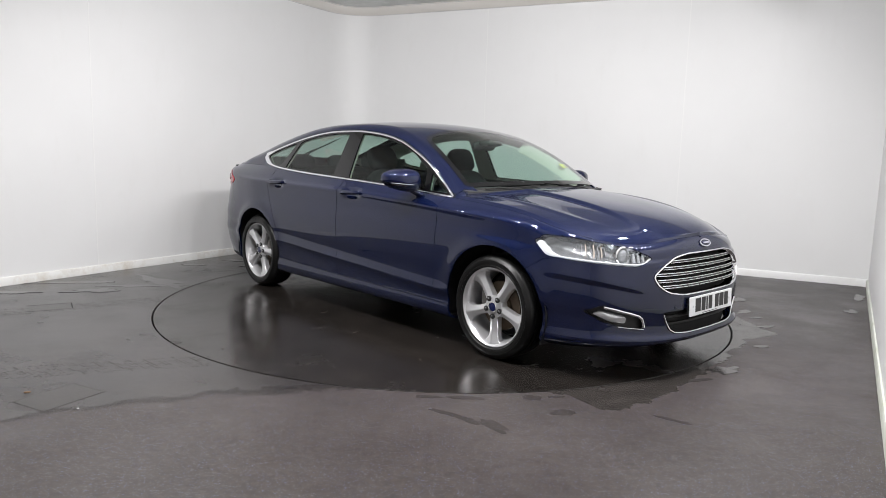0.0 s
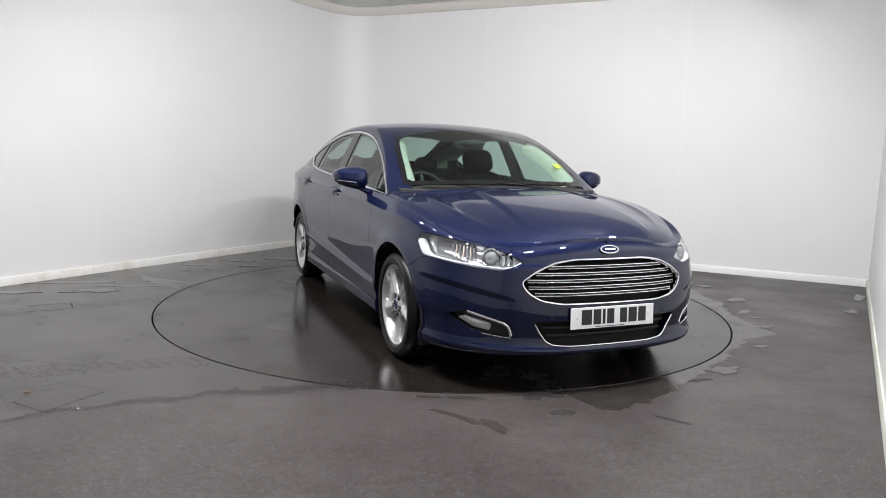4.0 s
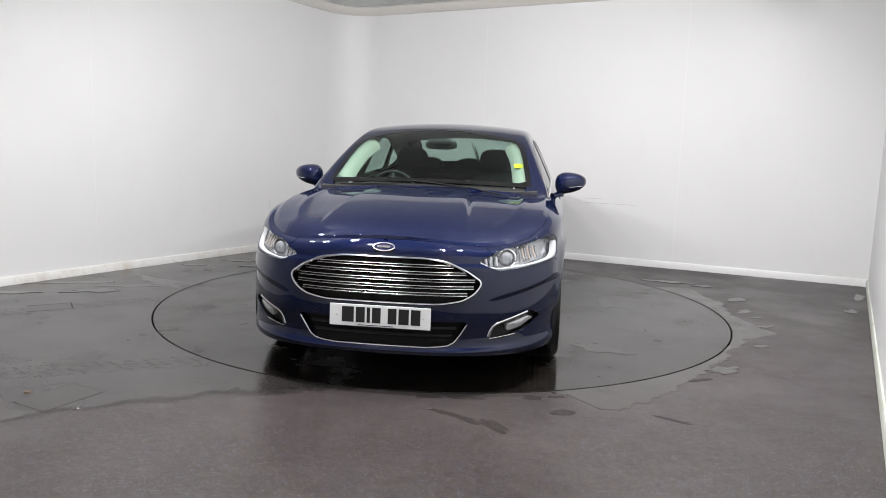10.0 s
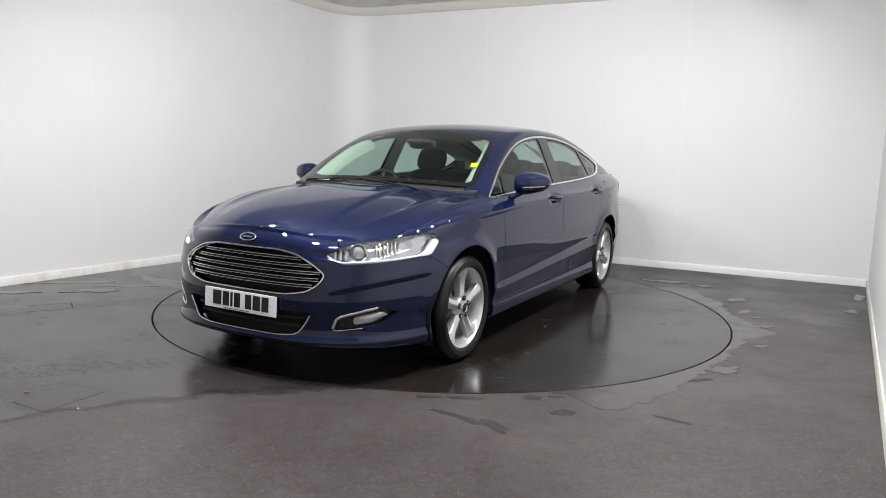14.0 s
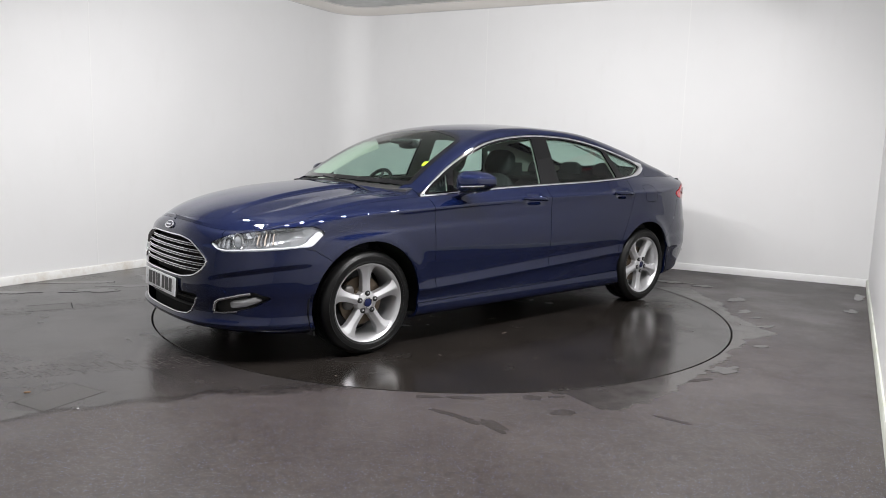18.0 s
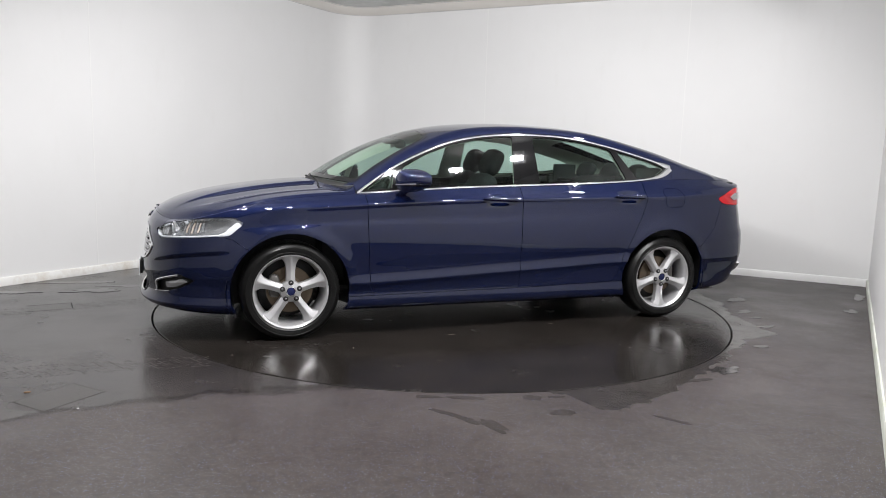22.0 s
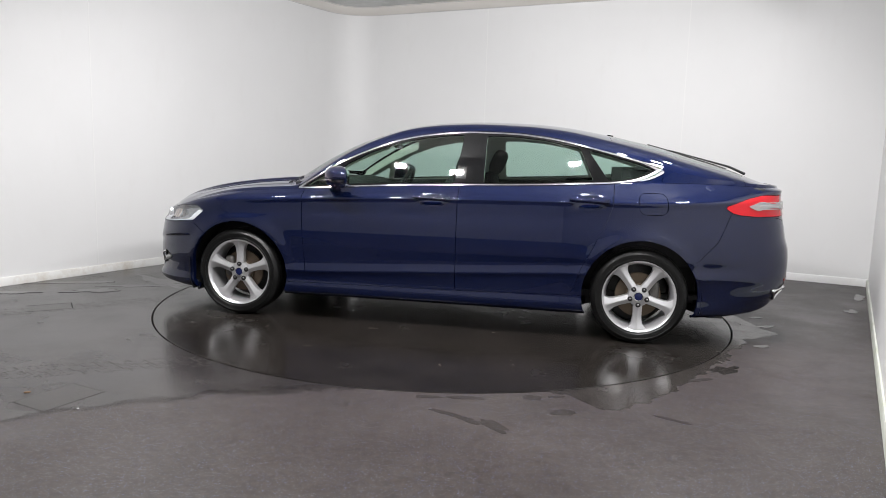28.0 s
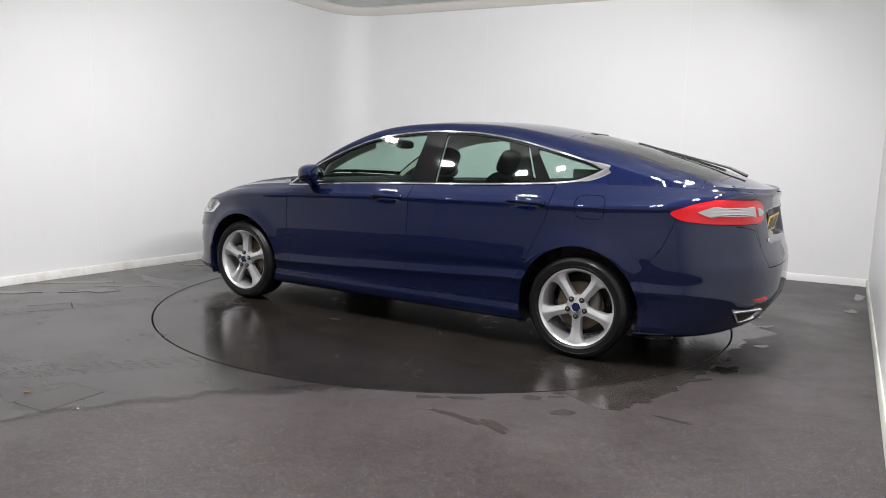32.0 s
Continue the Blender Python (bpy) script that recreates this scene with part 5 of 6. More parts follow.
# ---------------------------------------------------------------- chrome round the side windows
for m_ in (0, 1):
    loop = [(x, float(chrome_low(x))) for x in np.linspace(0.985, -1.535, 90)]
    back = [(x, float(arch_line(x)) - 0.012) for x in np.linspace(-1.535, 0.985, 110)]
    for nm, line, wid in (("sill_chrome", loop, [0.015 + 0.030 * float(step(-1.30, -1.52, x)) for x, z in loop]),
                          ("arch_chrome", back, [0.016 + 0.026 * float(step(-1.38, -1.53, x)) for x, z in back])):
        ps = [flipped(on_side(float(along_x(x)), z), m_) for x, z in line]
        nn = [flipped(side_normal(float(along_x(x)), z), m_) for x, z in line]
        part(nm, ribbon(nm, ps, nn, wid, 0.006, CHROME), CHROME, car, "bright chrome window strip")

# ---------------------------------------------------------------- grille, intake and lamps of the nose
def front_line(y, z, lift=0.0):
    s = float(along_y(abs(y)))
    p = on_side(s, z) + side_normal(s, z) * lift
    return p * ([1, 1, 1] if y >= 0 else [1, -1, 1])


def front_normal(y, z):
    return side_normal(float(along_y(abs(y))), z) * ([1, 1, 1] if y >= 0 else [1, -1, 1])


def raised(n, up):
    """A normal leaned upwards."""
    n = n + np.array([0, 0, up])
    return n / np.linalg.norm(n)


def full_outline(poly):
    """A nose polygon's left half, closed with its right half: points (y, z) in order."""
    left = [(float(np.interp(s, S[:NU // 3], oy[:NU // 3])), z) for s, z in poly if s > 0.004]
    zm = float(np.mean([q[1] for q in left]))
    left.sort(key=lambda p: math.atan2(p[1] - zm, p[0]))
    return left + [(-y, z) for y, z in left[::-1]]


GRILLE_HALF = full_outline(POLY["grille"])
fine = []
for k in range(len(GRILLE_HALF)):
    a, b = np.array(GRILLE_HALF[k]), np.array(GRILLE_HALF[(k + 1) % len(GRILLE_HALF)])
    cnt = max(1, int(np.linalg.norm(b - a) / 0.03))
    fine += [tuple(a + (b - a) * i / cnt) for i in range(cnt)]
grille = part("grille", panel_mesh("grille", DARK, both=True, lift=-0.055, gap=0, lip=0.0), DARK, car, "dark grille opening with chrome bars")
part("grille_surround", ribbon("grille_surround", [front_line(y, z, 0.0) for y, z in fine], [raised(front_normal(y, z), 0.25) for y, z in fine], 0.011, 0.008, CHROME, True, 0.02), CHROME, grille, "chrome grille surround")


def half_width_at(z):
    ys = []
    P = GRILLE_HALF
    for k in range(len(P)):
        (ya, za), (yb, zb) = P[k], P[(k + 1) % len(P)]
        if (za - z) * (zb - z) < 0:
            ys.append(ya + (yb - ya) * (z - za) / (zb - za))
    return max(ys) if ys else 0


for z in (0.660, 0.625, 0.590, 0.556, 0.522):
    w = half_width_at(z) - 0.022
    line = np.linspace(-w, w, 48)
    ps = [front_line(y, z, -0.012 - 0.010 * abs(y / w) ** 6) for y in line]
    bar = part("grille_bar", ribbon("grille_bar", ps, [raised(front_normal(y, z), 0.35) for y in line], 0.0150, 0.005, BLACK_GLOSS, False, 0.014), BLACK_GLOSS, grille, "dark bar with two chrome edges")
    for dz_, wd in ((0.0068, 0.0056), (-0.0062, 0.0042)):
        ps = [front_line(y, z + dz_, -0.007 - 0.010 * abs(y / w) ** 6) for y in line]
        part("chrome_edge", ribbon("chrome_edge", ps, [raised(front_normal(y, z), 0.45) for y in line], wd, 0.005, CHROME, False, 0.012), CHROME, bar)

intake = part("lower_intake", panel_mesh("intake", DARK, both=True, lift=-0.045, gap=0, lip=0.0), DARK, front_bumper, "black lower intake")
IN = [(-0.437, 0.372), (-0.41, 0.325), (-0.378, 0.280), (-0.345, 0.262), (-0.30, 0.256)]
IN = IN + [(y, 0.252) for y in np.linspace(-0.24, 0.24, 17)] + [(-y, z) for y, z in IN[::-1]]
part("intake_chrome", ribbon("intake_chrome", [front_line(y, z) for y, z in IN], [front_normal(y, z) for y, z in IN], 0.010, 0.006, CHROME), CHROME, intake, "thin chrome line round the intake")
for z in (0.345, 0.305):
    line = np.linspace(-0.40 + (0.37 - z) * 0.5, 0.40 - (0.37 - z) * 0.5, 25)
    part("intake_slat", ribbon("intake_slat", [front_line(y, z, -0.025) for y in line], [front_normal(y, z) for y in line], 0.014, 0.006, BLACK), BLACK, intake)

for m_ in (0, 1):
    head = part("headlight", panel_mesh("headlight", LENS, mirror=m_, lift=-0.002, gap=0.002, lip=0.012), LENS, car, "clear headlight with chrome inside")
    part("reflector_bowl", panel_mesh("headlight", BOWL, mirror=m_, lift=-0.045, gap=0, lip=-0.04), BOWL, head, "dull silver reflector bowl")
    low_edge = sy((0.51, 0.682), (0.545, 0.664), (0.60, 0.652)) + sx((2.06, 0.664), (1.98, 0.670), (1.88, 0.678), (1.815, 0.688), (1.77, 0.715), (1.735, 0.748))
    ls = np.linspace(0, len(low_edge) - 1, 40)
    line = [(np.interp(k, range(len(low_edge)), [p[0] for p in low_edge]), np.interp(k, range(len(low_edge)), [p[1] for p in low_edge])) for k in ls]
    part("light_guide", ribbon("light_guide", [flipped(on_side(s, z) - side_normal(s, z) * 0.012, m_) for s, z in line], [flipped(side_normal(s, z), m_) for s, z in line], [0.010 + 0.052 * float(step(24, 33, k)) * float(step(40.5, 37, k)) for k in range(40)], 0.006, LAMP_WHITE, base=0.02), LAMP_WHITE, head, "pale light guide strip")
    sp = float(along_y(0.665))
    pc = on_side(sp, 0.712) - side_normal(sp, 0.712) * 0.035
    ring = new("projector", lathe("projector", [(0.012, -0.02), (0.046, -0.015), (0.050, 0.012), (0.043, 0.016), (0.036, 0.006), (0.034, 0.0)], CHROME, 36, "x"))
    ring.parent = head
    ring.matrix_basis = Matrix.LocRotScale(flipped(pc, m_).tolist(), Euler((0, 0, radians(14 if not m_ else -14))), None)
    bulb = new("projector_lens", blob("projector_lens", (0, 0, 0), (0.022, 0.035, 0.035), material("lens_glass", (0.34, 0.35, 0.36), 0.05), 2.0, 24, 14))
    bulb.parent = head
    bulb.matrix_basis = Matrix.LocRotScale((flipped(pc, m_) + [0.004, 0, 0]).tolist(), Euler((0, 0, radians(14 if not m_ else -14))), None)
    for k in range(7):
        s0 = float(along_y(0.735 + 0.010 * k)) + 0.006 * k
        line = [(s0 + 0.012 * q / 6, 0.700 + 0.062 * q / 6) for q in range(7)]
        part("indicator_rib", ribbon("indicator_rib", [flipped(on_side(s, z) - side_normal(s, z) * 0.03, m_) for s, z in line], [flipped(side_normal(s, z), m_) for s, z in line], 0.007, 0.006, AMBER if k % 2 else SILVER), AMBER, head, "pale amber indicator rib")
    for k in range(3):
        s0 = float(along_y(0.545 + 0.028 * k))
        line = [(s0, 0.672 + 0.046 * q / 6) for q in range(7)]
        part("reflector_facet", ribbon("reflector_facet", [flipped(on_side(s, z) - side_normal(s, z) * 0.03, m_) for s, z in line], [flipped(side_normal(s, z), m_) for s, z in line], 0.022, 0.010, SILVER), SILVER, head)
    fog = part("fog_recess", panel_mesh("fog_recess", BLACK, mirror=m_, lift=-0.035, gap=0, lip=-0.03), BLACK, front_bumper, "black fog lamp recess")
    el = [(0.735, 0.418), (0.69, 0.405), (0.63, 0.386), (0.585, 0.371), (0.566, 0.356), (0.556, 0.332), (0.549, 0.306)]
    part("fog_chrome", ribbon("fog_chrome", [flipped(front_line(y, z, -0.004), m_) for y, z in el], [flipped(front_normal(y, z), m_) for y, z in el], 0.016, 0.007, CHROME, base=0.02), CHROME, fog, "chrome angle round the fog lamp")
    part("fog_lamp", decal("fog_lamp", rounded(sy((0.750, 0.392), (0.640, 0.360), (0.645, 0.326), (0.715, 0.338), (0.775, 0.376)), 0.015), -0.012, FOG_GLASS, m_, 4, 0.02, 0.006), FOG_GLASS, fog, "clear fog lamp")
    part("lower_chrome", ribbon("lower_chrome", [flipped(front_line(y, 0.296 + 0.12 * max(0, y - 0.56), 0.0), m_) for y in np.linspace(0.55, 0.68, 10)], [flipped(front_normal(y, 0.30), m_) for y in np.linspace(0.55, 0.68, 10)], 0.006, 0.004, CHROME), CHROME, fog, "thin chrome edge")
    # tail light: red with a clear middle
    tl = part("tail_light", panel_mesh("tail_light", RED_LENS, mirror=m_, lift=0.004, gap=0.002), RED_LENS, car, "red tail light with a clear middle")
    clear = rounded(sx((-2.085, 0.938), (-2.17, 0.970)) + rear_y((0.615, 0.972), (0.605, 0.915)) + sx((-2.15, 0.912)), 0.015)
    part("clear_lens", decal("clear_lens", clear, 0.011, TAIL_CLEAR, m_, 4, 0.008), TAIL_CLEAR, tl, "clear ribbed lamp middle")
    inner = rounded(rear_y((0.575, 0.968), (0.515, 0.955), (0.49, 0.940), (0.515, 0.922), (0.57, 0.914)), 0.012)
    part("reversing_lens", decal("reversing_lens", inner, 0.011, TAIL_CLEAR, m_, 4, 0.008), TAIL_CLEAR, tl, "clear reversing lamp lens")
    for k in range(6):
        a_, b_ = 0.922 + 0.0085 * k, 0
        line = [(s, a_) for s in np.linspace(float(along_x(-2.16)), float(along_y(0.63, True)), 16)]
        part("lens_rib", ribbon("lens_rib", [flipped(on_side(s, z) + side_normal(s, z) * 0.0115, m_) for s, z in line], [flipped(side_normal(s, z), m_) for s, z in line], 0.0035, 0.0015, FOG_GLASS), FOG_GLASS, tl)
    # exhaust, reflector
    ex = rounded(rear_y((0.765, 0.388), (0.54, 0.388), (0.555, 0.328), (0.72, 0.322)), 0.02)
    part("rear_reflector", decal("rear_reflector", rounded(rear_y((0.665, 0.456), (0.50, 0.458), (0.50, 0.432), (0.64, 0.436)), 0.008), 0.003, RED_LENS, m_, 3), RED_LENS, rear_bumper, "red bumper reflector")
    ring_p = [(s, z) for s, z in ex]
    tip = part("exhaust_tip", ribbon("exhaust_tip", [flipped(on_side(s, z) + side_normal(s, z) * 0.008, m_) for s, z in ring_p], [flipped(side_normal(s, z), m_) for s, z in ring_p], 0.016, 0.012, CHROME, True, 0.03), CHROME, rear_bumper, "chrome trapezoid exhaust tip")
    part("exhaust_mouth", decal("exhaust_mouth", ex, 0.002, DARK, m_, 3), DARK, tip)

# black lower valance of the tail
val = [(float(along_y(y, True)), z) for y, z in ((0.62, 0.425), (0.46, 0.425))] + [(S[-1], 0.425), (S[-1], 0.275), (float(along_y(0.46, True)), 0.275), (float(along_y(0.62, True)), 0.275)]
for m_ in (0, 1):
    part("valance", decal("valance", rounded(val, 0.01), 0.002, BLACK, m_, 4, 0.004), BLACK, rear_bumper, "black lower bumper valance")

# parking sensors of the front bumper
for y in (0.35, -0.35):
    c_, n_ = front_line(y, 0.408, 0.0005), front_normal(y, 0.408)
    eye_ = part("parking_sensor", lathe("parking_sensor", [(0.0125, -0.006), (0.0125, 0.0), (0.0105, 0.0018), (0.0090, 0.0008), (0.0005, 0.0012)], PAINT, 24, "x"), PAINT, front_bumper, "small round parking sensor")
    eye_.matrix_basis = Matrix.LocRotScale(c_.tolist(), Vector(n_.tolist()).to_track_quat("X", "Z"), None)

# black strip that paints the shade in the gap between bonnet and nose
rim_k = [i for i in range(NU) if oy[i] < 0.50 and ox[i] > 0]
gap_shade = [SIDE_PTS[i, ROWS_LOW] - NORM[i * NV + ROWS_LOW] * 0.0035 for i in rim_k]
gap_shade_n = [NORM[i * NV + ROWS_LOW] for i in rim_k]
part("bonnet_gap_shade", ribbon("bonnet_gap_shade", [flipped(q, 1) for q in gap_shade[::-1]] + gap_shade[1:], [flipped(q, 1) for q in gap_shade_n[::-1]] + gap_shade_n[1:], 0.010, 0.001, DARK, False, 0.006), DARK, car, "black strip standing for the shade in the bonnet gap")

# badge and plates
oval = [(0.056 * math.cos(2 * math.pi * k / 40), 0.744 + 0.0175 * math.sin(2 * math.pi * k / 40)) for k in range(40)]
badge = part("badge", finish("badge", [front_line(y, z, 0.008) for y, z in oval] + [front_line(y, z, -0.004) for y, z in oval],
                             [tuple(range(40))] + [(k, (k + 1) % 40, 40 + (k + 1) % 40, 40 + k) for k in range(40)], BADGE_BLUE), BADGE_BLUE, car, "oval blue badge with chrome rim")
part("badge_rim", ribbon("badge_rim", [front_line(y, z, 0.007) for y, z in oval], [front_normal(y, z) for y, z in oval], 0.008, 0.004, CHROME, True), CHROME, badge)
part("badge_mark", slab("badge_mark", (0.002, 0.066, 0.010), CHROME, 0.0008, pose(*(front_line(0, 0.744, 0.0105)).tolist(), 0, -25, 0)), CHROME, badge)


def number_plate(name, mat, label, m):
    ob = part(name, slab(name, (0.006, 0.52, 0.111), mat, 0.0025), mat, car, label)
    ob.matrix_basis = m
    x = -0.196
    for wide in (0.062, 0.046, 0.016, 0.044, 0.0, 0.044, 0.052, 0.048):
        if wide:
            part("character_bar", slab("character_bar", (0.0016, wide, 0.078), PLATE_BLACK, 0.0, Matrix.Translation((0.0036, x + wide / 2, 0.004))), PLATE_BLACK, ob)
        x += wide + 0.011 if wide else 0.026
    for y in (-0.222, 0.222):
        part("plate_screw", lathe("plate_screw", [(0.006, 0.003), (0.005, 0.0048), (0.0005, 0.005)], LAMP_WHITE, 12, "x"), LAMP_WHITE, ob).matrix_basis = Matrix.Translation((0.0, y, 0))
    part("maker_line", slab("maker_line", (0.0012, 0.18, 0.003), PLATE_BLACK, 0.0, Matrix.Translation((0.0034, -0.02, -0.048))), PLATE_BLACK, ob)
    return ob


plate = number_plate("front_plate", PLATE_WHITE, "white front number plate with dark bars", pose(2.354, 0, 0.402, 0, -3, 0))
part("plate_holder", slab("plate_holder", (0.02, 0.50, 0.09), BLACK, 0.004, Matrix.Translation((-0.013, 0, 0))), BLACK, plate)
rp = on_side(S[-1], 0.83)
number_plate("rear_plate", PLATE_YELLOW, "yellow rear number plate with dark bars", pose(rp[0] - 0.012, 0, 0.845, 0, 10, 180))
for k in range(6):
    z0, y0 = 0.768, 0.46 - 0.026 * k
    part("script_bar", decal("script_bar", rear_y((y0, z0), (y0 - 0.020, z0), (y0 - 0.020, z0 + 0.017), (y0, z0 + 0.017)), 0.004, CHROME, 0, 2, 0.004), CHROME, tailgate, "small chrome lettering bar")

# ---------------------------------------------------------------- door handles, mirrors, wipers
for m_ in (0, 1):
    for which, hx, hz in (("f", 0.0, 0.908), ("r", -1.062, 0.932)):
        sg = -1 if m_ else 1
        xs = np.linspace(0.118, -0.125, 18)
        line, rad = [], []
        for k, dx in enumerate(xs):
            s = float(along_x(hx + dx))
            ends = abs(dx) / 0.125
            base = on_side(s, hz)[1] + 0.020 * math.exp(-(abs(dx + 0.01) / 0.085) ** 4)
            line.append(flipped((hx + dx, base + 0.018 - 0.022 * ends ** 6, hz + 0.010 + 0.004 * dx / 0.12), m_))
            rad.append(0.012 * (1 - 0.35 * ends ** 4))
        h = part("door_handle", tube("door_handle", line, rad, PAINT, 14, 1.25), PAINT, DOORS[which, m_])
        q = on_side(float(along_x(hx + 0.085)), hz)
        part("key_cap", blob("key_cap", flipped((hx - 0.115, q[1] + 0.006, hz + 0.009), m_), (0.026, 0.014, 0.018), PAINT, 3), PAINT, h)

    def mirror_shape(p):
        q = p.copy()
        f = (p[1] + 0.11) / 0.22                      # 0 next to the car, 1 at the tip
        q[2] *= 1.0 - 0.42 * max(f, 0) ** 1.6
        q[2] += 0.016 * max(f, 0)
        if p[0] < -0.02:
            q[0] = -0.02 + (p[0] + 0.02) * 0.45
        q[0] -= 0.075 * max(f, 0) ** 1.5
        return q
    shell = part("door_mirror", blob("door_mirror", (0, 0, 0), (0.105, 0.11, 0.084), PAINT, 2.7, 36, 22, squash=mirror_shape), PAINT, DOORS["f", m_], "blue door mirror")
    shell.matrix_basis = Matrix.Translation(flipped((0.660, 0.968, 1.034), m_).tolist()) @ Matrix.Diagonal((1, -1 if m_ else 1, 1, 1))
    foot = flipped((0.70, 0.845, 0.945), m_)
    part("mirror_arm", tube("mirror_arm", [foot, foot + flipped((-0.01, 0.03, 0.012), m_), foot + flipped((-0.03, 0.075, 0.035), m_), foot + flipped((-0.04, 0.11, 0.062), m_)], [0.042, 0.034, 0.030, 0.034], PAINT, 16, 0.55), PAINT, DOORS["f", m_])
    part("indicator_strip", ribbon("indicator_strip", [flipped((0.763 - 0.105 * f ** 1.7, 0.945 + 0.118 * f, 1.012 + 0.010 * f), m_) for f in np.linspace(0.1, 1, 14)],
                                   [flipped((0.82 - 0.35 * f, 0.25 + 0.6 * f, 0), m_) for f in np.linspace(0.1, 1, 14)], 0.005, 0.003, SILVER), LAMP_WHITE, DOORS["f", m_], "clear mirror indicator strip")
    part("mirror_glass", blob("mirror_glass", flipped((0.590, 0.965, 1.036), m_), (0.006, 0.088, 0.055), MIRROR, 3.5), MIRROR, DOORS["f", m_], "mirror glass")
    # front wipers
    if m_ == 0:
        pts = [(1.185, 0.52), (1.165, 0.30), (1.165, 0.02), (1.15, -0.10)]
    else:
        pts = [(1.165, -0.18), (1.145, -0.35), (1.09, -0.52), (1.06, -0.60)]
    wp = [(x, y, float(top_z(x, y)) + 0.001) for x, y in pts]
    wiper = part("wiper", tube("wiper", wp, 0.005, DARK, 8, 0.8), BLACK, car, "black windscreen wiper")
rw = [(-2.215, 0.03), (-2.10, 0.03), (-1.85, 0.035), (-1.66, 0.04)]
part("rear_wiper", tube("rear_wiper", [(x, y, float(top_z(x, y)) + d) for (x, y), d in zip(rw, (0.022, 0.030, 0.016, 0.009))], [0.013, 0.010, 0.007, 0.005], BLACK, 8, 0.8), BLACK, tailgate, "black rear wiper arm")
part("rear_wiper_blade", tube("rear_wiper_blade", [(x, 0.02, float(top_z(x, 0.02)) + 0.005) for x in np.linspace(-2.08, -1.50, 14)], 0.005, BLACK, 6), BLACK, tailgate)
part("brake_light_bar", slab("brake_light_bar", (0.045, 0.26, 0.012), BLACK_GLOSS, 0.006, pose(-1.215, 0, float(top_z(-1.215, 0)) - 0.001, 0, -10, 0)), BLACK_GLOSS, tailgate, "black high-level brake light bar")

# ---------------------------------------------------------------- wheels
def tyre_profile():
    half = 0.1125
    side = [(0.236, half - 0.012), (0.246, half - 0.004), (0.252, half - 0.001), (0.2535, half + 0.0015), (0.2565, half + 0.0015), (0.258, half), (0.268, half + 0.003), (0.281, half + 0.002), (0.2825, half + 0.0035), (0.2855, half + 0.003), (0.287, half + 0.001), (0.300, half - 0.008), (0.311, half - 0.020), (0.3165, half - 0.036)]
    tread = []
    for c in (0.058, 0.024, -0.010, -0.044):
        tread += [(0.3175, c + 0.014), (0.3175, c + 0.004), (0.310, c + 0.003), (0.310, c - 0.003), (0.3175, c - 0.004)]
    return side + tread + [(r, -y) for r, y in side[::-1]]


def spoke_mesh():
    stations = [(0.020, 0.024, -0.014), (0.045, 0.0285, -0.012), (0.070, 0.0300, -0.012), (0.10, 0.0285, -0.0135), (0.135, 0.0290, -0.0145), (0.165, 0.0320, -0.013), (0.188, 0.0385, -0.010), (0.204, 0.050, -0.008), (0.216, 0.068, -0.006), (0.228, 0.088, -0.005), (0.238, 0.098, -0.005)]
    sec = [(-1.0, -0.050), (-1.0, -0.015), (-0.93, -0.0095), (-0.10, 0.002), (0.10, 0.002), (0.93, -0.0095), (1.0, -0.015), (1.0, -0.050)]
    verts, faces = [], []
    for r, w, d in stations:
        for u, v in sec:
            verts.append((u * w, d + v, r))
    k = len(sec)
    for i in range(len(stations) - 1):
        for j in range(k):
            faces.append((i * k + j, i * k + (j + 1) % k, (i + 1) * k + (j + 1) % k, (i + 1) * k + j))
    return finish("spoke", verts, faces, ALLOY, True, 0.22)


TYRE = lathe("tyre", tyre_profile(), RUBBER, 96)
RIM = lathe("rim", [(0.212, -0.09), (0.206, -0.02), (0.212, 0.050), (0.222, 0.080), (0.228, 0.094), (0.238, 0.104), (0.2445, 0.104), (0.246, 0.098), (0.240, 0.090)], ALLOY, 80)
SPOKE = spoke_mesh()
HUB = lathe("hub", [(0.070, 0.02), (0.070, 0.062), (0.065, 0.070), (0.034, 0.0765), (0.028, 0.070)], ALLOY, 40)
CAP = lathe("hub_cap", [(0.027, 0.060), (0.027, 0.077), (0.024, 0.0815), (0.0005, 0.0835)], BADGE_BLUE, 32)
CAPR = lathe("cap_ring", [(0.031, 0.068), (0.031, 0.0815), (0.029, 0.083), (0.0265, 0.0815)], CHROME, 32)
NUT = lathe("wheel_nut", [(0.0095, 0.03), (0.0095, 0.083), (0.0075, 0.088), (0.0005, 0.089)], STEEL_NUT := material("nut_steel", (0.50, 0.50, 0.51), 0.2, 1.0), 6)
# black discs proud of the hub; their colour stands for shaded nut recesses
WELL_SHADE = lathe("nut_well_shade", [(0.0165, 0.060), (0.0165, 0.0765), (0.0150, 0.0775), (0.0005, 0.0775)], BLACK, 20)
DISC = lathe("brake_disc", [(0.075, -0.005), (0.15, -0.005), (0.15, 0.014), (0.085, 0.014), (0.08, 0.034), (0.0005, 0.034)], STEEL, 56)
BARREL = lathe("inner_barrel", [(0.20, -0.10), (0.0005, -0.06)], BLACK, 40)


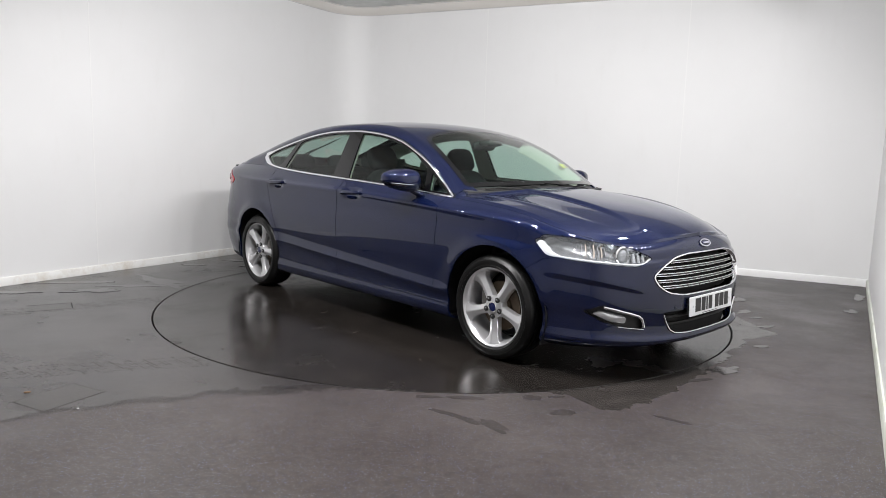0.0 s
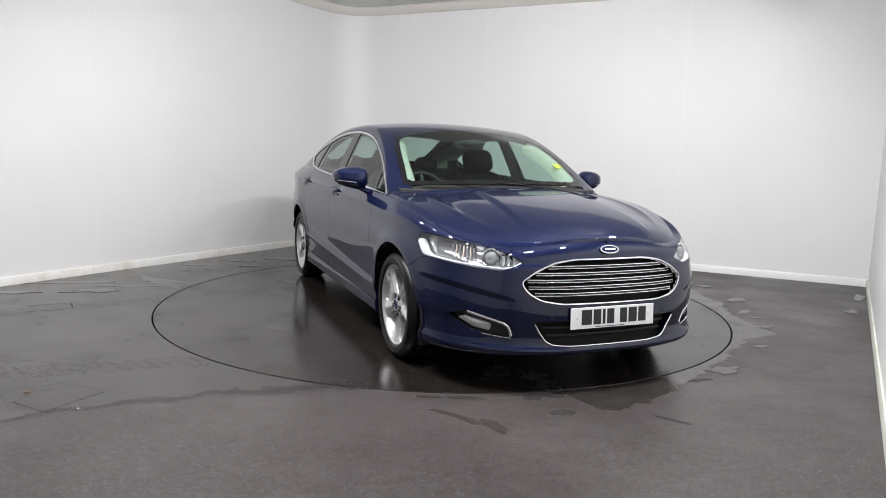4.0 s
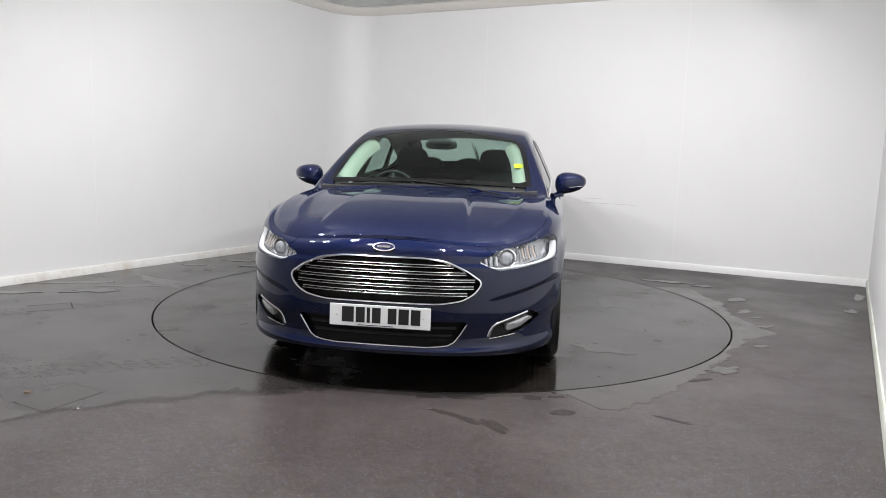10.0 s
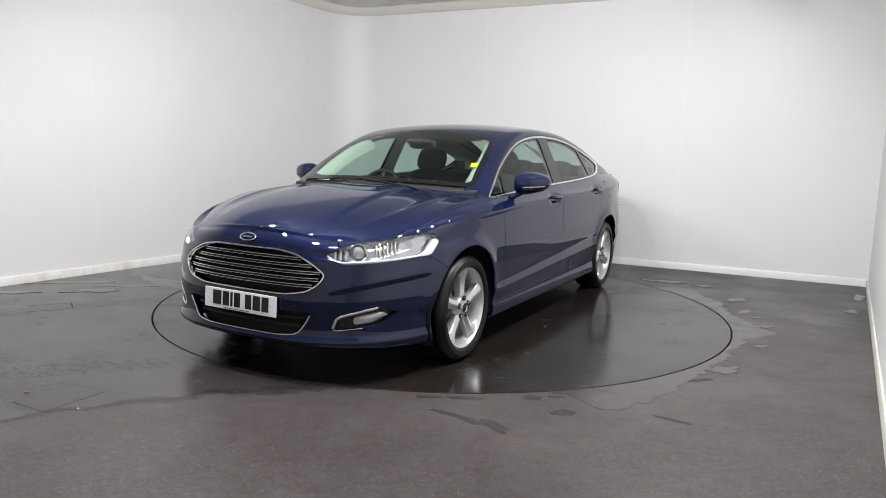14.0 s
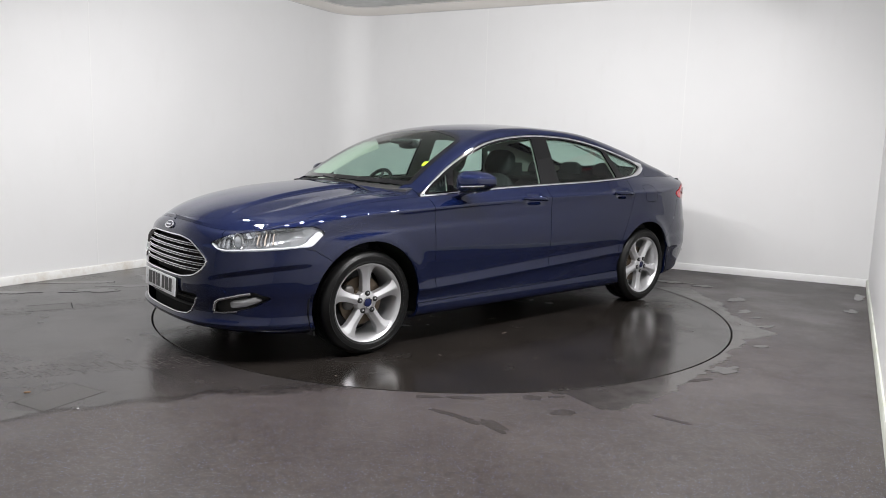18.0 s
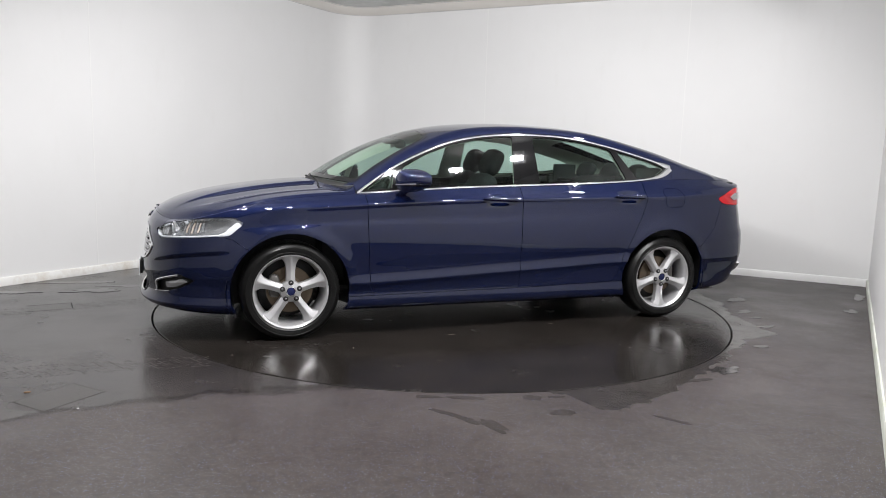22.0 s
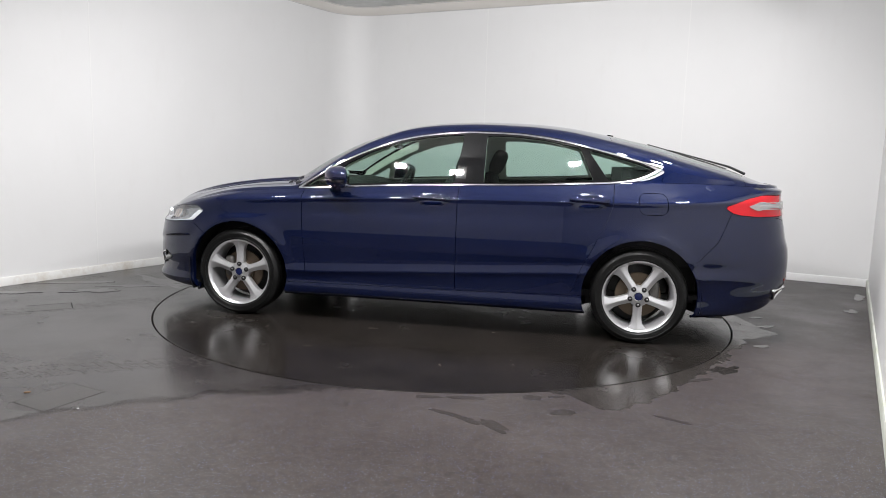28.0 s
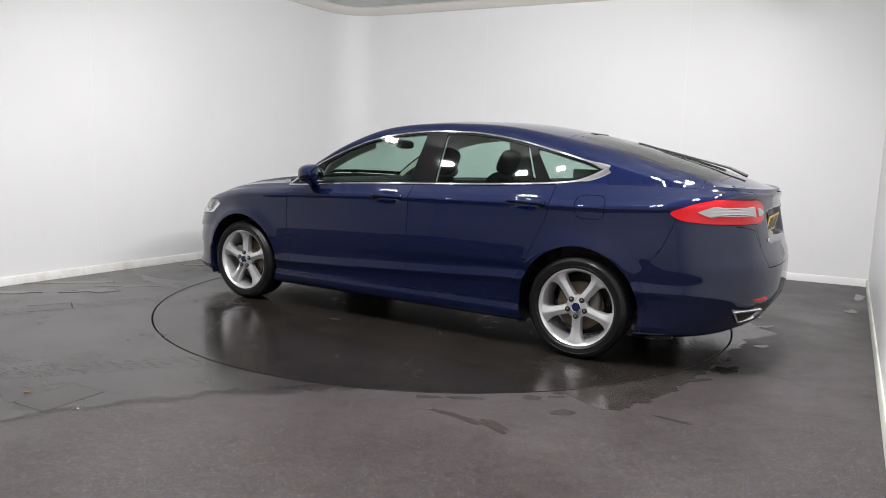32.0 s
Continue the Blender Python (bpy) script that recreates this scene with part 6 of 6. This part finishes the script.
def wheel(name, x, side_sign, spin):
    w = part(name, TYRE, RUBBER, car, "black tyre on a five-spoke silver alloy rim")
    w.matrix_basis = pose(x, side_sign * 0.795, WHEEL_Z - 0.001, 0, 0, 0 if side_sign > 0 else 180)
    rim = part("rim", RIM, ALLOY, w, "silver five-spoke alloy rim")
    for k in range(5):
        sp_ = part("spoke", SPOKE, ALLOY, rim)
        sp_.matrix_basis = Matrix.Translation((0, 0.098, 0)) @ pose(0, 0, 0, 0, spin + 72 * k, 0)
        nw = part("nut_well_shade", WELL_SHADE, BLACK, rim)
        nw.matrix_basis = pose(0, 0.0153, 0, 0, spin + 72 * k, 0) @ Matrix.Translation((0, 0, 0.057))
        nt = part("wheel_nut", NUT, STEEL_NUT, rim)
        nt.matrix_basis = pose(0, 0.0085, 0, 0, spin + 72 * k, 0) @ Matrix.Translation((0, 0, 0.057))
    hub = part("hub", HUB, ALLOY, rim)
    hub.matrix_basis = Matrix.Translation((0, 0.012, 0))
    part("hub_cap", CAP, BADGE_BLUE, rim, "blue centre cap").matrix_basis = Matrix.Translation((0, 0.013, 0))
    part("cap_ring", CAPR, CHROME, rim).matrix_basis = Matrix.Translation((0, 0.013, 0))
    part("brake_disc", DISC, STEEL, w, "rusty steel brake disc")
    part("inner_barrel", BARREL, BLACK, w)
    cal = part("brake_caliper", blob("brake_caliper", (0.10 if x > 0 else -0.10, 0.02, 0.03), (0.035, 0.035, 0.075), IRON, 3.5), IRON, w)
    return w


wheel("front_wheel", WHEEL_X, 1, 0)
wheel("rear_wheel", -WHEEL_X, 1, 36)
wheel("front_wheel", WHEEL_X, -1, 36)
wheel("rear_wheel", -WHEEL_X, -1, -20)

# ---------------------------------------------------------------- wheel wells, underside, cabin
for sgn in (1, -1):
    for wx in (WHEEL_X, -WHEEL_X):
        arc = [math.radians(a) for a in range(-22, 203, 9)]
        verts, faces = [], []
        for a in arc:
            for r, y in ((0.402, 0.885), (0.406, 0.80), (0.406, 0.58), (0.05, 0.575)):
                verts.append((wx + r * math.cos(a), sgn * y, WHEEL_Z + r * math.sin(a)))
        for i in range(len(arc) - 1):
            for j in range(3):
                faces.append((i * 4 + j, i * 4 + j + 1, (i + 1) * 4 + j + 1, (i + 1) * 4 + j))
        part("wheel_well", finish("wheel_well", verts, faces, BLACK), BLACK, car, "black wheel arch liner")
    for wx, wz in ((1.775, 0.16), (-1.02, 0.17)):
        part("deflector", slab("deflector", (0.014, 0.18, 0.07), BLACK, 0.004, pose(wx, sgn * 0.76, wz + 0.03, 0, 8, 0)), BLACK, car, "small black wheel deflector")

ins = [(x - (0.10 if x > 2 else (-0.14 if x < -2.1 else 0)), max(y - 0.10, 0)) for x, y in zip(ox[::6], oy[::6])]
ins = [(max(x, -1.98), y) for x, y in ins if x > -2.3] + [(-1.98, 0.0)]
hull = [(x, y) for x, y in ins] + [(x, -y) for x, y in ins[::-1]]
belly = []
for x, y in hull:
    if abs(abs(x) - WHEEL_X) < 0.42:
        y = math.copysign(min(abs(y), 0.56), y)
    belly.append((x, y))
part("underbody", prism(belly[::-1], 0.185, 0.235), BLACK, car, "black underside")
part("firewall", slab("firewall", (0.03, 1.3, 0.62), DARK, 0.0, pose(1.20, 0, 0.60)), DARK, car)
part("radiator_panel", slab("radiator_panel", (0.04, 1.15, 0.50), DARK, 0.0, pose(2.08, 0, 0.46)), DARK, car)
part("headlining", panel_mesh("roof", LINING, both=True, kinds=("roof", "roof_side"), gap=0, lip=0.0, lift=-0.022), LINING, car, "pale roof lining")
for m_ in (0, 1):
    part("pillar_trim", panel_mesh("window_frame", LINING, mirror=m_, gap=0.0, lip=0.0, lift=-0.024), LINING, car, "pale pillar trim")
    for d in ("front_door", "rear_door"):
        part("door_card", panel_mesh(d, DASH, mirror=m_, gap=0, lip=0.0, lift=-0.055), DASH, DOORS[d[0], m_], "dark inner door panel")
    part("door_top", slab("door_top", (2.3, 0.07, 0.05), DASH, 0.012, pose(-0.25, (0.775 if m_ == 0 else -0.775), 0.975, 0, 1.6, 0)), DASH, car)
    part("rear_inner", slab("rear_inner", (0.95, 0.04, 0.55), DASH, 0.01, pose(-1.72, (0.70 if m_ == 0 else -0.70), 0.78)), DASH, car)
for m_ in (0, 1):
    part("rear_pillar_trim", slab("rear_pillar_trim", (0.24, 0.02, 0.17), DASH, 0.008, pose(-1.40, 0.665 if m_ == 0 else -0.665, 1.065)), DASH, car, "dark inner rear pillar trim")
part("cabin_floor", slab("cabin_floor", (3.4, 1.45, 0.03), DASH, 0.0, pose(-0.5, 0, 0.30)), DASH, car)
part("parcel_shelf", slab("parcel_shelf", (0.80, 1.36, 0.03), DASH, 0.008, pose(-1.72, 0, 1.005, 0, 0, 0)), DASH, car, "dark parcel shelf")

dash_sec = [(1.18, 0.985), (0.98, 1.000), (0.82, 0.985), (0.70, 0.93), (0.66, 0.80), (0.72, 0.60), (1.18, 0.60)]
verts, faces = [], []
ys_ = np.linspace(-0.74, 0.74, 25)
for y in ys_:
    hood_ = 0.030 * math.exp(-((y + 0.37) / 0.16) ** 2)
    for x, z in dash_sec:
        verts.append((x - 0.25 * y * y * (1 if x > 1.0 else 0.3), y, z + hood_ * (1 if 0.69 < x < 0.9 and z > 0.9 else 0)))
for i in range(len(ys_) - 1):
    for j in range(7):
        faces.append((i * 7 + j, i * 7 + (j + 1) % 7, (i + 1) * 7 + (j + 1) % 7, (i + 1) * 7 + j))
faces += [tuple(range(7)), tuple(range(24 * 7, 25 * 7))[::-1]]
part("dashboard", finish("dashboard", verts, faces, DASH), DASH, car, "dark moulded dashboard")

sw = part("steering_wheel", lathe("steering_wheel", [(0.185 + 0.015 * math.cos(2 * math.pi * k / 12), 0.015 * math.sin(2 * math.pi * k / 12)) for k in range(13)], BLACK, 48, "x"), BLACK, car, "dark leather steering wheel")
sw.matrix_basis = pose(0.50, -0.37, 0.905, 0, -24, 0)
part("wheel_boss", blob("wheel_boss", (0.01, 0, 0), (0.03, 0.075, 0.06), DASH, 3), DASH, sw)
for m_ in (0, 1):
    edge_l = [(x, float(np.interp(x, [0.40, 0.56, 0.70, 0.84, 0.975, 1.03], [0.545, 0.595, 0.622, 0.645, 0.664, 0.668]))) for x in np.linspace(0.915, 0.40, 24)]
    verts, faces = [], []
    for k, (x, y) in enumerate(edge_l):
        wide = 0.070 - 0.015 * k / 23
        for dy, dz_ in ((0.0, -0.020), (-wide * 0.45, -0.030), (-wide, -0.065), (-wide - 0.01, -0.10)):
            verts.append(flipped((x, y + dy, float(top_z(x, y)) + dz_), m_))
    for k in range(len(edge_l) - 1):
        for j in range(3):
            faces.append((k * 4 + j, k * 4 + j + 1, k * 4 + j + 5, k * 4 + j + 4))
    part("pillar_lining", finish("pillar_lining", verts, faces, LINING), LINING, car, "pale lining of the windscreen pillar")
for a in (90, 210, -30):
    part("wheel_spoke", tube("wheel_spoke", [(0.01, 0.05 * math.cos(radians(a)), 0.05 * math.sin(radians(a))), (0, 0.18 * math.cos(radians(a)), 0.18 * math.sin(radians(a)))], [0.018, 0.014], DASH, 8, 0.5), DASH, sw)


def seat(x, y, wide, tall, lean, name="front_seat", z=0.50):
    s = part(name, blob(name, (0, 0, 0), (0.25, wide, 0.09), CLOTH, 4), CLOTH, car, "charcoal cloth seat")
    s.matrix_basis = pose(x, y, z, 0, -6, 0)
    back = part("backrest", blob("backrest", (0, 0, tall / 2), (0.085, wide * 0.98, tall / 2 + 0.05), CLOTH, 3.4, squash=lambda p: np.array([p[0], p[1] * (1 - 0.16 * max(0, p[2] / tall + 0.1) ** 2), p[2]])), CLOTH, s)
    back.matrix_basis = pose(-0.23, 0, 0.06, 0, -lean, 0)
    return s, back


for sy_, sx_ in ((0.37, 0.36), (-0.37, 0.20)):
    s_, b_ = seat(sx_, sy_, 0.25, 0.60, 17, z=0.44)
    hr = part("headrest", blob("headrest", (0, 0, 0.745), (0.060, 0.135, 0.105), CLOTH, 3.0), CLOTH, b_)
    for q in (-0.05, 0.05):
        part("headrest_post", tube("headrest_post", [(0, q, 0.60), (0, q, 0.72)], 0.006, CHROME, 8), CHROME, b_)
s_, b_ = seat(-0.92, 0.0, 0.66, 0.55, 24, "rear_seat")
for q in (0.40, 0.0, -0.40):
    part("headrest", blob("headrest", (0, q, 0.655), (0.05, 0.12, 0.075), CLOTH, 3.0), CLOTH, b_)
im = part("interior_mirror", blob("interior_mirror", (0, 0, 0), (0.02, 0.12, 0.035), DASH, 3.2), DASH, car, "dark interior mirror")
im.matrix_basis = pose(0.46, 0, 1.285, 0, 10, 0)
part("mirror_stem", tube("mirror_stem", [(0.48, 0, 1.295), (0.53, 0, 1.325)], 0.014, DASH, 8), DASH, im).matrix_basis = im.matrix_basis.inverted()
part("sensor_pod", blob("sensor_pod", (0.53, 0, 1.305), (0.07, 0.085, 0.022), DASH, 3), DASH, car)
cd = part("windscreen_card", slab("windscreen_card", (0.004, 0.115, 0.05), CARD_YELLOW, 0.001), CARD_YELLOW, car, "yellow paper card behind the windscreen")
cd.matrix_basis = pose(0.755, 0.622, float(top_z(0.755, 0.622)) - 0.026, 0, -56, 14)


def motions():
    """The table turns evenly and carries the car."""
    turns = [(0.0, -46.7), (3.0, -62.12), (6.0, -77.6), (9.0, -93.02), (13.0, -113.62), (16.0, -129.06), (19.0, -144.5),
             (21.0, -154.72), (23.0, -164.9), (25.5, -177.56), (28.0, -190.22), (30.0, -200.5), (32.0, -210.8)]
    walk(turntable, [(t, pose(0, 0, 0, 0, 0, a)) for t, a in turns])
    walk(car, [(t, pose(0, 0, 0, 0, 0, a) @ pose(-0.0588, 0.0125, 0.001)) for t, a in turns])


motions()
